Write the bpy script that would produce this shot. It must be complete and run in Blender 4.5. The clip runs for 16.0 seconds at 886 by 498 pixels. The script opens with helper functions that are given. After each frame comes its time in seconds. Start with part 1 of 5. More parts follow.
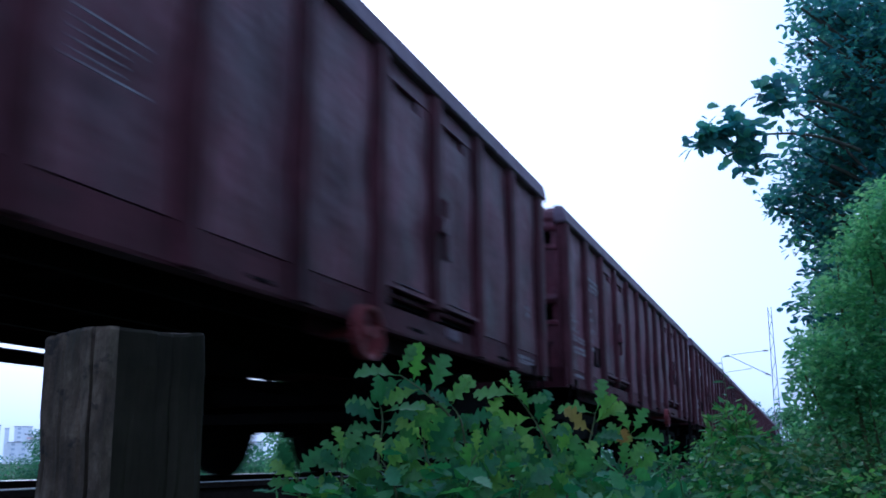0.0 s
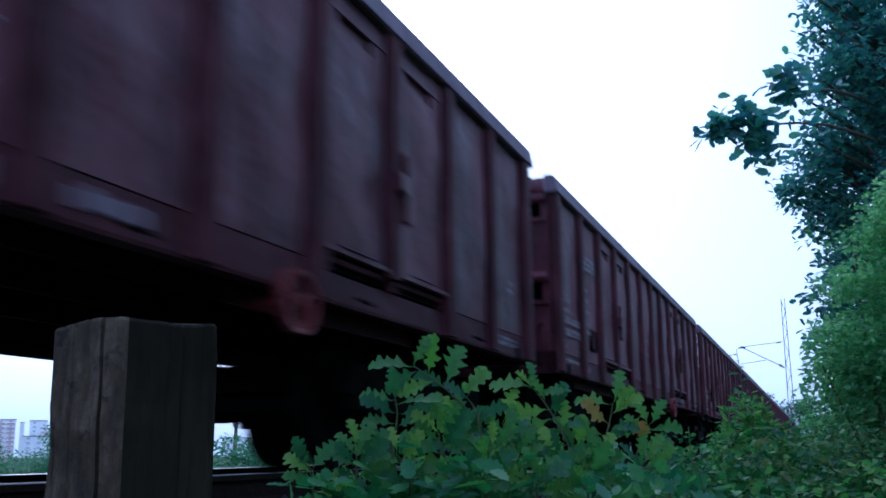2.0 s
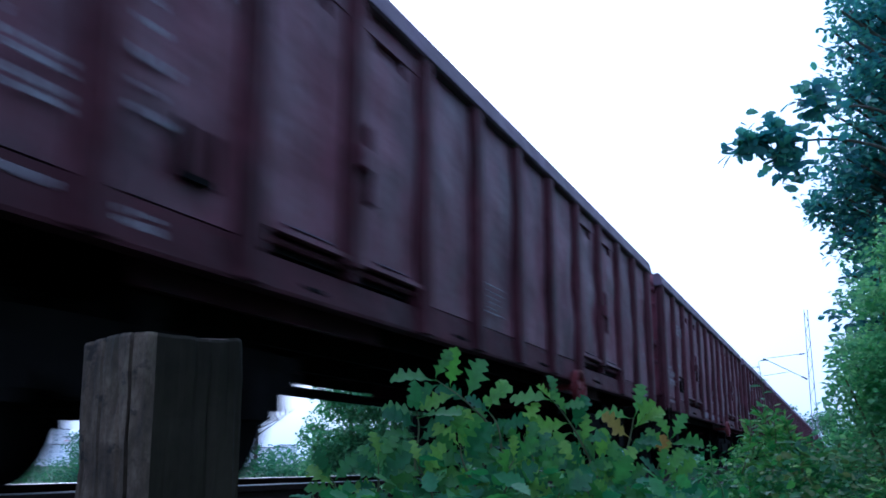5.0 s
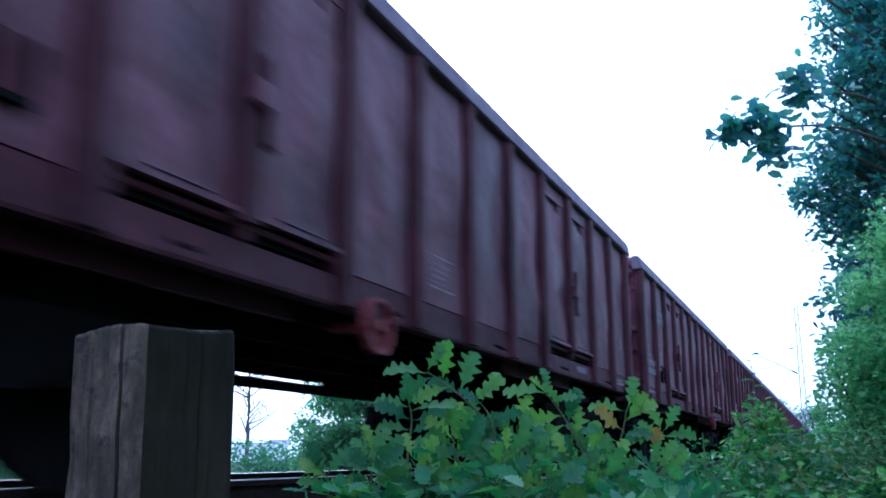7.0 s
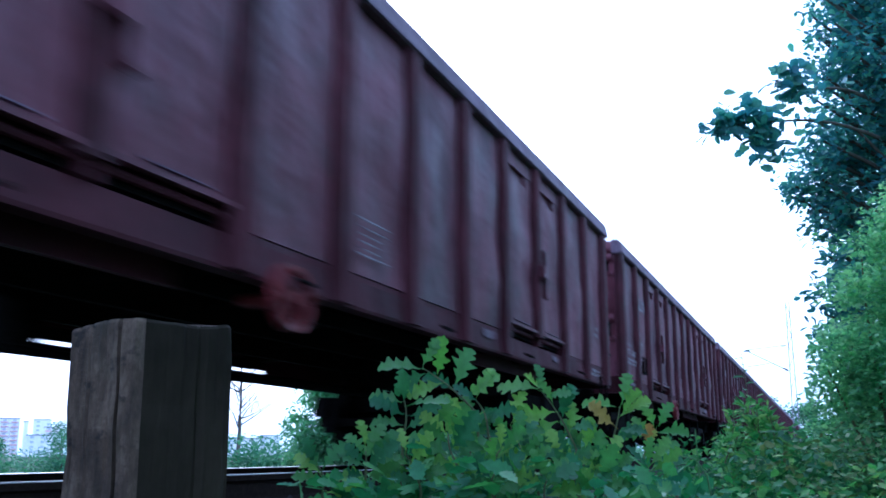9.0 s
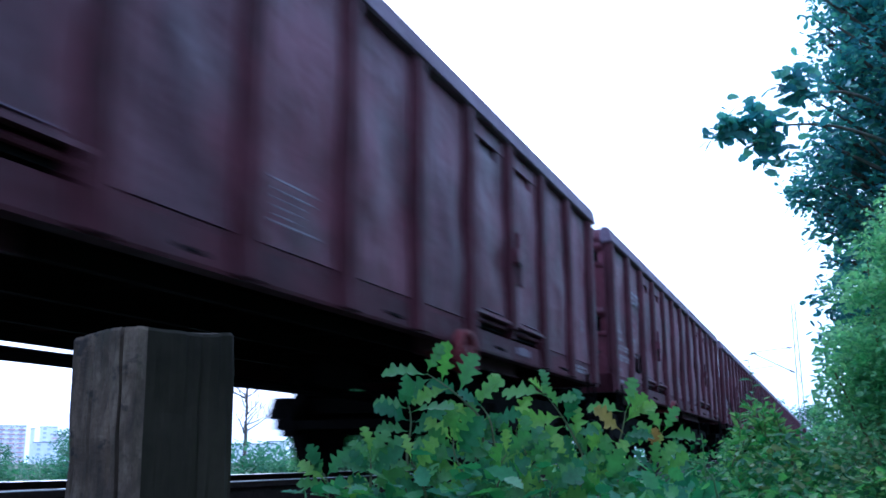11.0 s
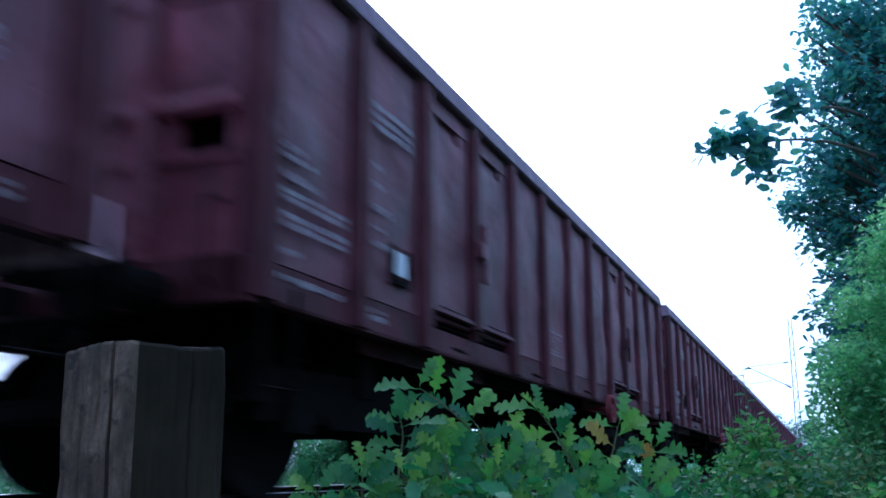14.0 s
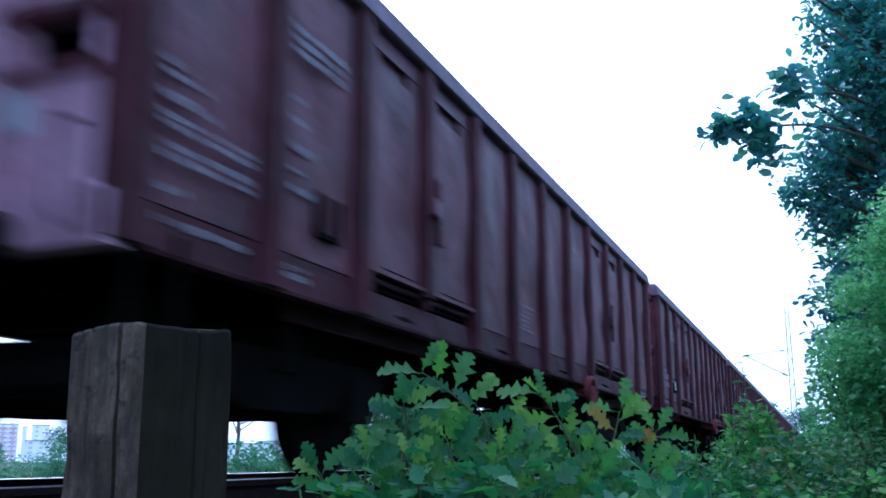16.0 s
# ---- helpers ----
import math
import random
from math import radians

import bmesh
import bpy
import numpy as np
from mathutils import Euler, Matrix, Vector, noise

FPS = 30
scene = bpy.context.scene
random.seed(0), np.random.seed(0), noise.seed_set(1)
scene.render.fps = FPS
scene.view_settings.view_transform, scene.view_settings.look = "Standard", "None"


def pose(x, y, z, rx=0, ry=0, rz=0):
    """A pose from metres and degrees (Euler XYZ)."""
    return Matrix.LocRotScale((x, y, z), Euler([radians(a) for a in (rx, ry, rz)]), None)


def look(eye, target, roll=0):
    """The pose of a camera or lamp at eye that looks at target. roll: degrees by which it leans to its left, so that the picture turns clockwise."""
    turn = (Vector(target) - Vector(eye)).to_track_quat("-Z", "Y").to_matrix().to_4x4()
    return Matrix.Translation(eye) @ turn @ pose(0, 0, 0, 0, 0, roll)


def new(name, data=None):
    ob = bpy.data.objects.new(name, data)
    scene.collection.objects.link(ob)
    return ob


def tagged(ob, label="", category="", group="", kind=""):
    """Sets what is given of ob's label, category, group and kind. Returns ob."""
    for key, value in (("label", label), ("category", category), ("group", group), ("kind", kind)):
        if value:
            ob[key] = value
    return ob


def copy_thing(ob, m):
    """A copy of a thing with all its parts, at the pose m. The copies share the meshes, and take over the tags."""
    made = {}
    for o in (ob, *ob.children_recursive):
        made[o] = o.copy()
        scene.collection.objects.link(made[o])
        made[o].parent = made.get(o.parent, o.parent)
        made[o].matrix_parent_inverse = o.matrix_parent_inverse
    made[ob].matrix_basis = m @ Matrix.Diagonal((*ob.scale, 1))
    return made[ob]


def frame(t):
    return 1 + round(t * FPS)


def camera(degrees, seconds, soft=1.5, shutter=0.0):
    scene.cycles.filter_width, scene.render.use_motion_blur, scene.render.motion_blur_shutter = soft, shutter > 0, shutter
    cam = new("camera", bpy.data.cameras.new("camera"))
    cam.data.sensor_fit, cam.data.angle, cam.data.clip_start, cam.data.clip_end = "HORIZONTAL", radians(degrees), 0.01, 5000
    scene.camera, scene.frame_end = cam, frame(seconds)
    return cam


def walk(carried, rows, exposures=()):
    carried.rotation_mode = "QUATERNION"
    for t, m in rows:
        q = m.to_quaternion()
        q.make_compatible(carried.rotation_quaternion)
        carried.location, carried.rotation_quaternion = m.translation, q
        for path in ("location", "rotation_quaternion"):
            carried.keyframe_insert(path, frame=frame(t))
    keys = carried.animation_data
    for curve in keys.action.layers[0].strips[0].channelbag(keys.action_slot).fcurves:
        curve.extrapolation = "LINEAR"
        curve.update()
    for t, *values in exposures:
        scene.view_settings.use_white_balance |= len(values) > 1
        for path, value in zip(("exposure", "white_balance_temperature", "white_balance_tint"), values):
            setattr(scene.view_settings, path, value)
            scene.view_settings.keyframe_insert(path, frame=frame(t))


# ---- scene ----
# ---------------------------------------------------------------- camera
cam = camera(49.2, 16.0, soft=1.7, shutter=0.9)

# seconds, eye, yaw to the left of the track, pitch, roll
PATH = [
    (0.0, 0.0182, -0.0298, 0.1104, 19.695, 12.292, -0.334),
    (0.5, 0.0098, -0.0257, 0.1165, 19.848, 11.915, -0.120),
    (1.0, 0.0119, -0.0208, 0.1145, 19.617, 11.938, -0.208),
    (1.5, 0.0073, -0.0121, 0.1129, 19.980, 11.889, -0.333),
    (2.0, -0.0009, 0.0021, 0.1099, 20.398, 11.889, -0.480),
    (2.5, 0.0054, -0.0022, 0.1147, 20.627, 11.520, -0.269),
    (3.0, 0.0087, 0.0045, 0.1132, 20.518, 11.498, -0.420),
    (3.5, 0.0000, 0.0005, 0.1099, 20.807, 11.541, -0.293),
    (4.0, 0.0032, -0.0176, 0.1157, 21.613, 11.733, -0.182),
    (4.2, 0.0078, -0.0247, 0.1157, 21.649, 12.035, -0.185),
    (6.3, -0.0056, -0.0055, 0.1146, 21.408, 12.754, -0.315),
    (6.5, -0.0018, -0.0148, 0.1107, 21.160, 12.801, -0.328),
    (7.0, -0.0031, -0.0114, 0.1102, 21.081, 12.221, -0.355),
    (7.5, -0.0023, -0.0067, 0.1088, 20.945, 12.017, -0.268),
    (8.0, -0.0032, -0.0070, 0.1123, 20.750, 12.103, -0.120),
    (8.5, -0.0066, -0.0084, 0.1072, 20.564, 11.845, -0.120),
    (9.0, -0.0068, -0.0203, 0.1099, 20.643, 11.971, -0.120),
    (9.2, -0.0115, -0.0158, 0.1145, 20.411, 12.047, -0.360),
    (11.5, -0.0062, -0.0116, 0.1124, 21.149, 12.247, -0.420),
    (12.0, -0.0080, -0.0148, 0.1106, 21.338, 12.273, -0.331),
    (12.5, -0.0020, -0.0186, 0.1101, 21.342, 12.699, -0.480),
    (13.0, 0.0013, -0.0204, 0.1101, 21.068, 13.287, -0.445),
    (13.5, 0.0049, -0.0225, 0.1094, 20.867, 13.170, -0.450),
    (14.0, 0.0073, -0.0186, 0.1151, 20.747, 13.009, -0.295),
    (14.5, 0.0091, -0.0194, 0.1114, 20.724, 12.860, -0.450),
    (15.0, 0.0049, -0.0157, 0.1102, 20.547, 12.535, -0.354),
    (15.5, -0.0013, -0.0150, 0.1062, 20.575, 12.444, -0.420),
    (16.0, -0.0066, -0.0230, 0.1075, 20.590, 12.282, -0.150),
]
walk(cam, [(t, Matrix.Translation((x, y, z)) @ pose(0, 0, 0, 90 + pitch, 0, yaw) @ pose(0, 0, 0, 0, 0, roll))
           for t, x, y, z, yaw, pitch, roll in PATH], exposures=[(0.0, -0.68, 4560, 14), (4.2, -0.62, 4560, 14), (6.3, 0.11, 4510, 14), (9.2, 0.19, 4510, 14), (13.0, 0.12, 4510, 14), (14.0, -0.08, 4510, 14), (15.6, -0.12, 4510, 14), (16.0, 0.02, 4510, 14)])

# ---------------------------------------------------------------- sky and sun
SUN_AZ, SUN_EL = radians(-32), radians(34)   # azimuth from +y towards +x; the sun stands behind the train
world = bpy.data.worlds.new("overcast_sky")
scene.world = world
world.use_nodes = True
wn, wl = world.node_tree.nodes, world.node_tree.links
sky = wn.new("ShaderNodeTexSky")
sky.sky_type, sky.sun_disc, sky.sun_elevation, sky.sun_rotation = "NISHITA", False, SUN_EL, SUN_AZ
sky.dust_density, sky.air_density = 7.0, 1.0
veil = wn.new("ShaderNodeMixRGB")
veil.inputs[0].default_value = 0.56
veil.inputs[2].default_value = (13.0, 14.5, 17.5, 1)
wl.new(sky.outputs[0], veil.inputs[1])
wl.new(veil.outputs[0], wn["Background"].inputs[0])
wn["Background"].inputs[1].default_value = 0.155
sun = new("sun", bpy.data.lights.new("sun", "SUN"))
sun.data.energy, sun.data.angle, sun.data.color = 0.8, radians(20), (1.0, 0.96, 0.9)
sun.matrix_world = look(Vector((math.sin(SUN_AZ) * math.cos(SUN_EL), math.cos(SUN_AZ) * math.cos(SUN_EL), math.sin(SUN_EL))) * 100, (0, 0, 0))


# ---------------------------------------------------------------- materials
def material(name, build):
    m = bpy.data.materials.new(name)
    m.use_nodes = True
    nt = m.node_tree
    build(nt, nt.nodes["Principled BSDF"])
    return m


def node(nt, kind, **values):
    n = nt.nodes.new(kind)
    for key, value in values.items():
        n.inputs[key].default_value = value
    return n


def coords(nt, scatter=0.0):
    """Object coordinates, shifted by each object's own random number."""
    tc = nt.nodes.new("ShaderNodeTexCoord")
    if not scatter:
        return tc.outputs["Object"]
    info, mul = nt.nodes.new("ShaderNodeObjectInfo"), nt.nodes.new("ShaderNodeMath")
    mul.operation = "MULTIPLY"
    mul.inputs[1].default_value = scatter
    nt.links.new(info.outputs["Random"], mul.inputs[0])
    add = nt.nodes.new("ShaderNodeVectorMath")
    nt.links.new(tc.outputs["Object"], add.inputs[0])
    nt.links.new(mul.outputs[0], add.inputs[1])
    return add.outputs[0]


def noise_tex(nt, vec, scale, detail=6.0, rough=0.6, stretch=None):
    n = node(nt, "ShaderNodeTexNoise", Scale=scale, Detail=detail, Roughness=rough)
    if stretch:
        mp = nt.nodes.new("ShaderNodeMapping")
        mp.inputs["Scale"].default_value = stretch
        nt.links.new(vec, mp.inputs["Vector"])
        vec = mp.outputs[0]
    nt.links.new(vec, n.inputs["Vector"])
    return n.outputs["Fac"]


def ramp(nt, fac, stops):
    r = nt.nodes.new("ShaderNodeValToRGB")
    while len(r.color_ramp.elements) < len(stops):
        r.color_ramp.elements.new(0.5)
    for e, (p, c) in zip(r.color_ramp.elements, stops):
        e.position, e.color = p, (*c, 1) if len(c) == 3 else c
    nt.links.new(fac, r.inputs[0])
    return r.outputs[0]


def mix(nt, fac, a, b, mode="MIX"):
    m = nt.nodes.new("ShaderNodeMixRGB")
    m.blend_type = mode
    for sock, v in zip(m.inputs, (fac, a, b)):
        if isinstance(v, (int, float)):
            sock.default_value = v
        elif isinstance(v, tuple):
            sock.default_value = (*v, 1)
        else:
            nt.links.new(v, sock)
    return m.outputs[0]


def bump(nt, bsdf, height, strength=0.3, distance=0.01):
    b = nt.nodes.new("ShaderNodeBump")
    b.inputs["Strength"].default_value, b.inputs["Distance"].default_value = strength, distance
    nt.links.new(height, b.inputs["Height"])
    nt.links.new(b.outputs[0], bsdf.inputs["Normal"])


def painted_steel(name, low, mid, high, rough=0.5, rust=(0.07, 0.026, 0.016), spec=0.45, scuff=0.0):
    def build(nt, bsdf):
        v = coords(nt, 40.0)
        broad, streak, fine = noise_tex(nt, v, 1.6, 6), noise_tex(nt, v, 3.0, 8, 0.7, (3.0, 3.0, 0.35)), noise_tex(nt, v, 26.0, 6, 0.7)
        col = ramp(nt, broad, [(0.3, low), (0.52, mid), (0.72, high)])
        grime = ramp(nt, streak, [(0.42, (0, 0, 0)), (0.72, (1, 1, 1))])
        col = mix(nt, mix(nt, 0.6, (0, 0, 0), grime), col, tuple(c * 0.5 for c in mid))
        spots = ramp(nt, fine, [(0.57, (0, 0, 0)), (0.68, (1, 1, 1))])
        col = mix(nt, mix(nt, 0.6, (0, 0, 0), spots), col, rust)
        if scuff:
            chalk = ramp(nt, noise_tex(nt, v, 5.0, 9, 0.75, (2.2, 2.2, 0.5)), [(0.56, (0, 0, 0)), (0.68, (scuff, scuff, scuff))])
            col = mix(nt, chalk, col, (0.26, 0.16, 0.21))
            soot = ramp(nt, noise_tex(nt, v, 0.9, 7, 0.68, (1.0, 1.0, 0.6)), [(0.50, (0, 0, 0)), (0.64, (0.62, 0.62, 0.62))])
            col = mix(nt, soot, col, (0.035, 0.012, 0.018))
        nt.links.new(col, bsdf.inputs["Base Color"])
        nt.links.new(ramp(nt, mix(nt, 0.5, fine, broad), [(0.3, (rough - 0.1,) * 3), (0.7, (rough + 0.25,) * 3)]), bsdf.inputs["Roughness"])
        bsdf.inputs["Specular IOR Level"].default_value = spec
        dents = noise_tex(nt, v, 2.2, 3, 0.5)
        bump(nt, bsdf, mix(nt, 0.015, dents, fine), 0.5, 0.11)
    return material(name, build)


OXIDE = painted_steel("oxide_red_paint", (0.048, 0.012, 0.017), (0.135, 0.036, 0.049), (0.22, 0.080, 0.104), 0.46, spec=0.32, scuff=0.5)
# darker than the panel red: the ribs' shade is put into this colour
RIB_SHADE_RED = painted_steel("red_paint_with_rib_shade", (0.032, 0.008, 0.011), (0.066, 0.016, 0.022), (0.115, 0.034, 0.044), 0.58, spec=0.15)
OXIDE_END = painted_steel("oxide_red_paint_end", (0.075, 0.016, 0.024), (0.150, 0.034, 0.048), (0.25, 0.082, 0.108), 0.48, spec=0.3, scuff=0.4)
# paler and bluer than the walls: sky bloom along edges is mixed into it
LIT_EDGE = painted_steel("edge_paint_with_sky_light", (0.085, 0.055, 0.072), (0.15, 0.100, 0.128), (0.24, 0.180, 0.225), 0.55, spec=0.2)
# end paint lightened so that the light falling on it is in the colour
SKYLIT_END = painted_steel("pink_end_with_sky_light", (0.60, 0.34, 0.42), (0.72, 0.43, 0.53), (0.80, 0.54, 0.62), 0.5)
BRAKE_RED = painted_steel("brake_red_paint", (0.13, 0.016, 0.018), (0.20, 0.024, 0.027), (0.26, 0.045, 0.045), 0.45)
# grimy black taken near zero to hold underside and pocket shade as well
BLACK_STEEL = painted_steel("grimy_black_steel_with_shade", (0.004, 0.0038, 0.0036), (0.008, 0.007, 0.0065), (0.014, 0.012, 0.011), 0.8, (0.016, 0.010, 0.008), 0.04)
GREY_STEEL = painted_steel("galvanised_steel", (0.22, 0.23, 0.24), (0.30, 0.31, 0.32), (0.36, 0.37, 0.38), 0.5, (0.2, 0.15, 0.11))


def lettering_build(nt, bsdf):
    v = coords(nt, 40.0)
    worn = noise_tex(nt, v, 18.0, 8, 0.75)
    nt.links.new(ramp(nt, worn, [(0.40, (0.12, 0.04, 0.06)), (0.62, (0.33, 0.335, 0.35))]), bsdf.inputs["Base Color"])
    bsdf.inputs["Roughness"].default_value = 0.6


LETTERING = material("worn_white_lettering", lettering_build)


def chalk_build(nt, bsdf):
    worn = noise_tex(nt, coords(nt, 40.0), 9.0, 8, 0.75, (1.0, 1.0, 0.5))
    nt.links.new(ramp(nt, worn, [(0.36, (0.11, 0.04, 0.06)), (0.62, (0.24, 0.21, 0.24))]), bsdf.inputs["Base Color"])
    bsdf.inputs["Roughness"].default_value = 0.8


CHALK = material("pale_dust", chalk_build)


def plain(name, colour, rough=0.6, metal=0.0, scale=20.0, vary=0.3):
    def build(nt, bsdf):
        n = noise_tex(nt, coords(nt, 30.0), scale, 7, 0.65)
        nt.links.new(ramp(nt, n, [(0.3, tuple(c * (1 - vary) for c in colour)), (0.7, tuple(min(1, c * (1 + vary)) for c in colour))]), bsdf.inputs["Base Color"])
        bsdf.inputs["Roughness"].default_value, bsdf.inputs["Metallic"].default_value = rough, metal
        bump(nt, bsdf, n, 0.2, 0.003)
    return material(name, build)


STICKER = plain("white_placard", (0.62, 0.66, 0.68), 0.5, 0, 30, 0.12)
YELLOW = plain("yellow_paint", (0.34, 0.27, 0.035), 0.5, 0, 30, 0.2)
POLISHED = plain("polished_rail_head", (0.42, 0.41, 0.40), 0.3, 1.0, 60, 0.1)
RUSTY = plain("rusty_rail", (0.020, 0.013, 0.010), 0.85, 0, 40, 0.4)
RUSTY.node_tree.nodes["Principled BSDF"].inputs["Specular IOR Level"].default_value = 0.1
CONCRETE = plain("concrete_sleeper", (0.11, 0.10, 0.095), 0.85, 0, 25, 0.25)
STONE = plain("ballast_stone", (0.060, 0.055, 0.052), 0.9, 0, 9, 0.35)
BARK = plain("oak_bark", (0.10, 0.085, 0.065), 0.9, 0, 30, 0.45)
TWIG = plain("green_brown_twig", (0.13, 0.14, 0.06), 0.7, 0, 40, 0.3)
FACADE_WHITE = plain("pale_facade", (0.92, 0.92, 0.91), 0.8, 0, 0.4, 0.08)
FACADE_RED = plain("red_facade_band", (0.74, 0.44, 0.42), 0.8, 0, 0.4, 0.12)
WINDOW = plain("sky_grey_window_glass", (0.58, 0.62, 0.66), 0.4, 0, 1, 0.15)
INSULATOR = plain("brown_ceramic", (0.12, 0.06, 0.04), 0.25, 0, 20, 0.2)


def soil_build(nt, bsdf):
    v = coords(nt)
    a, b = noise_tex(nt, v, 0.25, 6), noise_tex(nt, v, 9.0, 8, 0.7)
    col = ramp(nt, a, [(0.35, (0.028, 0.042, 0.018)), (0.55, (0.045, 0.058, 0.022)), (0.7, (0.065, 0.055, 0.035))])
    col = mix(nt, 0.6, col, ramp(nt, b, [(0.3, (0.3, 0.3, 0.3)), (0.7, (1.2, 1.2, 1.1))]), "MULTIPLY")
    nt.links.new(col, bsdf.inputs["Base Color"])
    bsdf.inputs["Roughness"].default_value = 0.95
    bump(nt, bsdf, b, 0.6, 0.03)


SOIL = material("weedy_soil", soil_build)


def timber_build(nt, bsdf):
    v = coords(nt)
    grain, broad, knots = noise_tex(nt, v, 6.0, 9, 0.7, (6.0, 6.0, 0.9)), noise_tex(nt, v, 13.0, 7, 0.7, (1.0, 1.0, 0.6)), noise_tex(nt, v, 17.0, 6, 0.65, (1.0, 1.0, 1.8))
    col = ramp(nt, broad, [(0.34, (0.052, 0.036, 0.024)), (0.5, (0.140, 0.094, 0.060)), (0.66, (0.29, 0.210, 0.142))])
    col = mix(nt, 0.7, col, ramp(nt, grain, [(0.34, (0.42, 0.40, 0.39)), (0.55, (1.0, 1.0, 1.0)), (0.75, (1.25, 1.2, 1.12))]), "MULTIPLY")
    col = mix(nt, ramp(nt, knots, [(0.58, (0, 0, 0)), (0.66, (0.85, 0.85, 0.85))]), col, (0.036, 0.028, 0.024))
    col = mix(nt, ramp(nt, noise_tex(nt, v, 3.5, 5), [(0.5, (0, 0, 0)), (0.72, (0.5, 0.5, 0.5))]), col, (0.085, 0.095, 0.065))
    nt.links.new(col, bsdf.inputs["Base Color"])
    bsdf.inputs["Roughness"].default_value = 0.92
    bump(nt, bsdf, mix(nt, 0.5, grain, knots), 0.9, 0.012)


TIMBER = material("weathered_timber", timber_build)


# Darker copy of the timber: the shade of the post's right side, as colour.
def shaded_timber_build(nt, bsdf):
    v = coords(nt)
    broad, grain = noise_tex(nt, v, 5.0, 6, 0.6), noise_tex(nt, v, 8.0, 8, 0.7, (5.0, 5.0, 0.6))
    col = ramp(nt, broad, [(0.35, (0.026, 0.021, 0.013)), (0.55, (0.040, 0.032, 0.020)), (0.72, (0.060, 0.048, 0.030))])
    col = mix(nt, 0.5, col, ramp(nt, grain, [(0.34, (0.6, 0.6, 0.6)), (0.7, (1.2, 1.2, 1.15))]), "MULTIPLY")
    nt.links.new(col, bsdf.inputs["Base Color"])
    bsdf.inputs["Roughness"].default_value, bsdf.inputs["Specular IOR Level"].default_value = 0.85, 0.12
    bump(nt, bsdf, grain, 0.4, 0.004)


SHADED_TIMBER = material("timber_with_side_shade", shaded_timber_build)


def leafy(name, dark, mid, light, island, through_colour=None, gloss=0.45, share=0.35):
    """Leaf: gloss on a two-sided blade that lets some light through; shade differs from leaf to leaf."""
    def build(nt, bsdf):
        if island:
            rnd = nt.nodes.new("ShaderNodeNewGeometry").outputs["Random Per Island"]
        else:
            rnd = nt.nodes.new("ShaderNodeObjectInfo").outputs["Random"]
        col = ramp(nt, rnd, [(0.0, dark), (0.5, mid), (0.92, light)])
        vein = noise_tex(nt, coords(nt, 0.0 if island else 20.0), 60.0 if island else 4.5, 5, 0.65)
        col = mix(nt, 0.5, col, ramp(nt, vein, [(0.3, (0.6, 0.6, 0.6)), (0.7, (1.25, 1.25, 1.25))]), "MULTIPLY")
        nt.links.new(col, bsdf.inputs["Base Color"])
        bsdf.inputs["Roughness"].default_value = gloss
        bsdf.inputs["Specular IOR Level"].default_value = 0.34
        tr = nt.nodes.new("ShaderNodeBsdfTranslucent")
        nt.links.new(mix(nt, 1.0, col, through_colour or (1.15, 1.6, 0.95), "MULTIPLY"), tr.inputs["Color"])
        mx = nt.nodes.new("ShaderNodeMixShader")
        mx.inputs[0].default_value = share
        nt.links.new(bsdf.outputs[0], mx.inputs[1])
        nt.links.new(tr.outputs[0], mx.inputs[2])
        nt.links.new(mx.outputs[0], nt.nodes["Material Output"].inputs["Surface"])
    return material(name, build)


OAK_LEAF = leafy("oak_leaf", (0.042, 0.135, 0.060), (0.072, 0.185, 0.064), (0.110, 0.235, 0.062), False, gloss=0.46, share=0.38)
OAK_LEAF_TIP = leafy("young_oak_leaf", (0.090, 0.220, 0.054), (0.155, 0.300, 0.056), (0.250, 0.385, 0.072), False, gloss=0.46, share=0.42)
OAK_LEAF_YOUNG = leafy("yellowed_oak_leaf", (0.24, 0.34, 0.07), (0.32, 0.32, 0.07), (0.42, 0.20, 0.07), False)
# blue and lightness raised to imitate the sky's glare over the crown
OAK_CROWN = leafy("oak_crown_leaf", (0.065, 0.165, 0.190), (0.105, 0.250, 0.235), (0.165, 0.35, 0.22), True, (1.1, 1.5, 1.4), gloss=0.6, share=0.42)
PALE_LEAF = leafy("pale_shrub_leaf", (0.15, 0.32, 0.18), (0.26, 0.46, 0.25), (0.41, 0.58, 0.32), True, gloss=0.62, share=0.42)
TEAL_LEAF = leafy("blue_green_leaf", (0.052, 0.175, 0.086), (0.092, 0.255, 0.096), (0.155, 0.345, 0.096), True, gloss=0.55, share=0.35)
HEDGE_LEAF = leafy("hedge_leaf", (0.028, 0.11, 0.040), (0.056, 0.19, 0.056), (0.15, 0.32, 0.078), True, gloss=0.62, share=0.32)
FEATHER_LEAF = leafy("bright_shoot_leaf", (0.09, 0.24, 0.07), (0.16, 0.33, 0.09), (0.28, 0.41, 0.12), True, gloss=0.62, share=0.42)
RUSSET_LEAF = leafy("russet_leaf", (0.022, 0.09, 0.032), (0.055, 0.185, 0.05), (0.17, 0.22, 0.085), True, (1.4, 1.4, 0.9), gloss=0.62, share=0.3)
BANK_LEAF = leafy("bank_leaf", (0.045, 0.125, 0.075), (0.075, 0.185, 0.10), (0.13, 0.26, 0.13), True, share=0.45)
FAR_LEAF = leafy("far_leaf", (0.10, 0.22, 0.12), (0.16, 0.31, 0.16), (0.24, 0.39, 0.20), True, share=0.5)
DRY_GRASS = leafy("grass_stalk", (0.10, 0.19, 0.08), (0.14, 0.24, 0.10), (0.22, 0.28, 0.14), True)


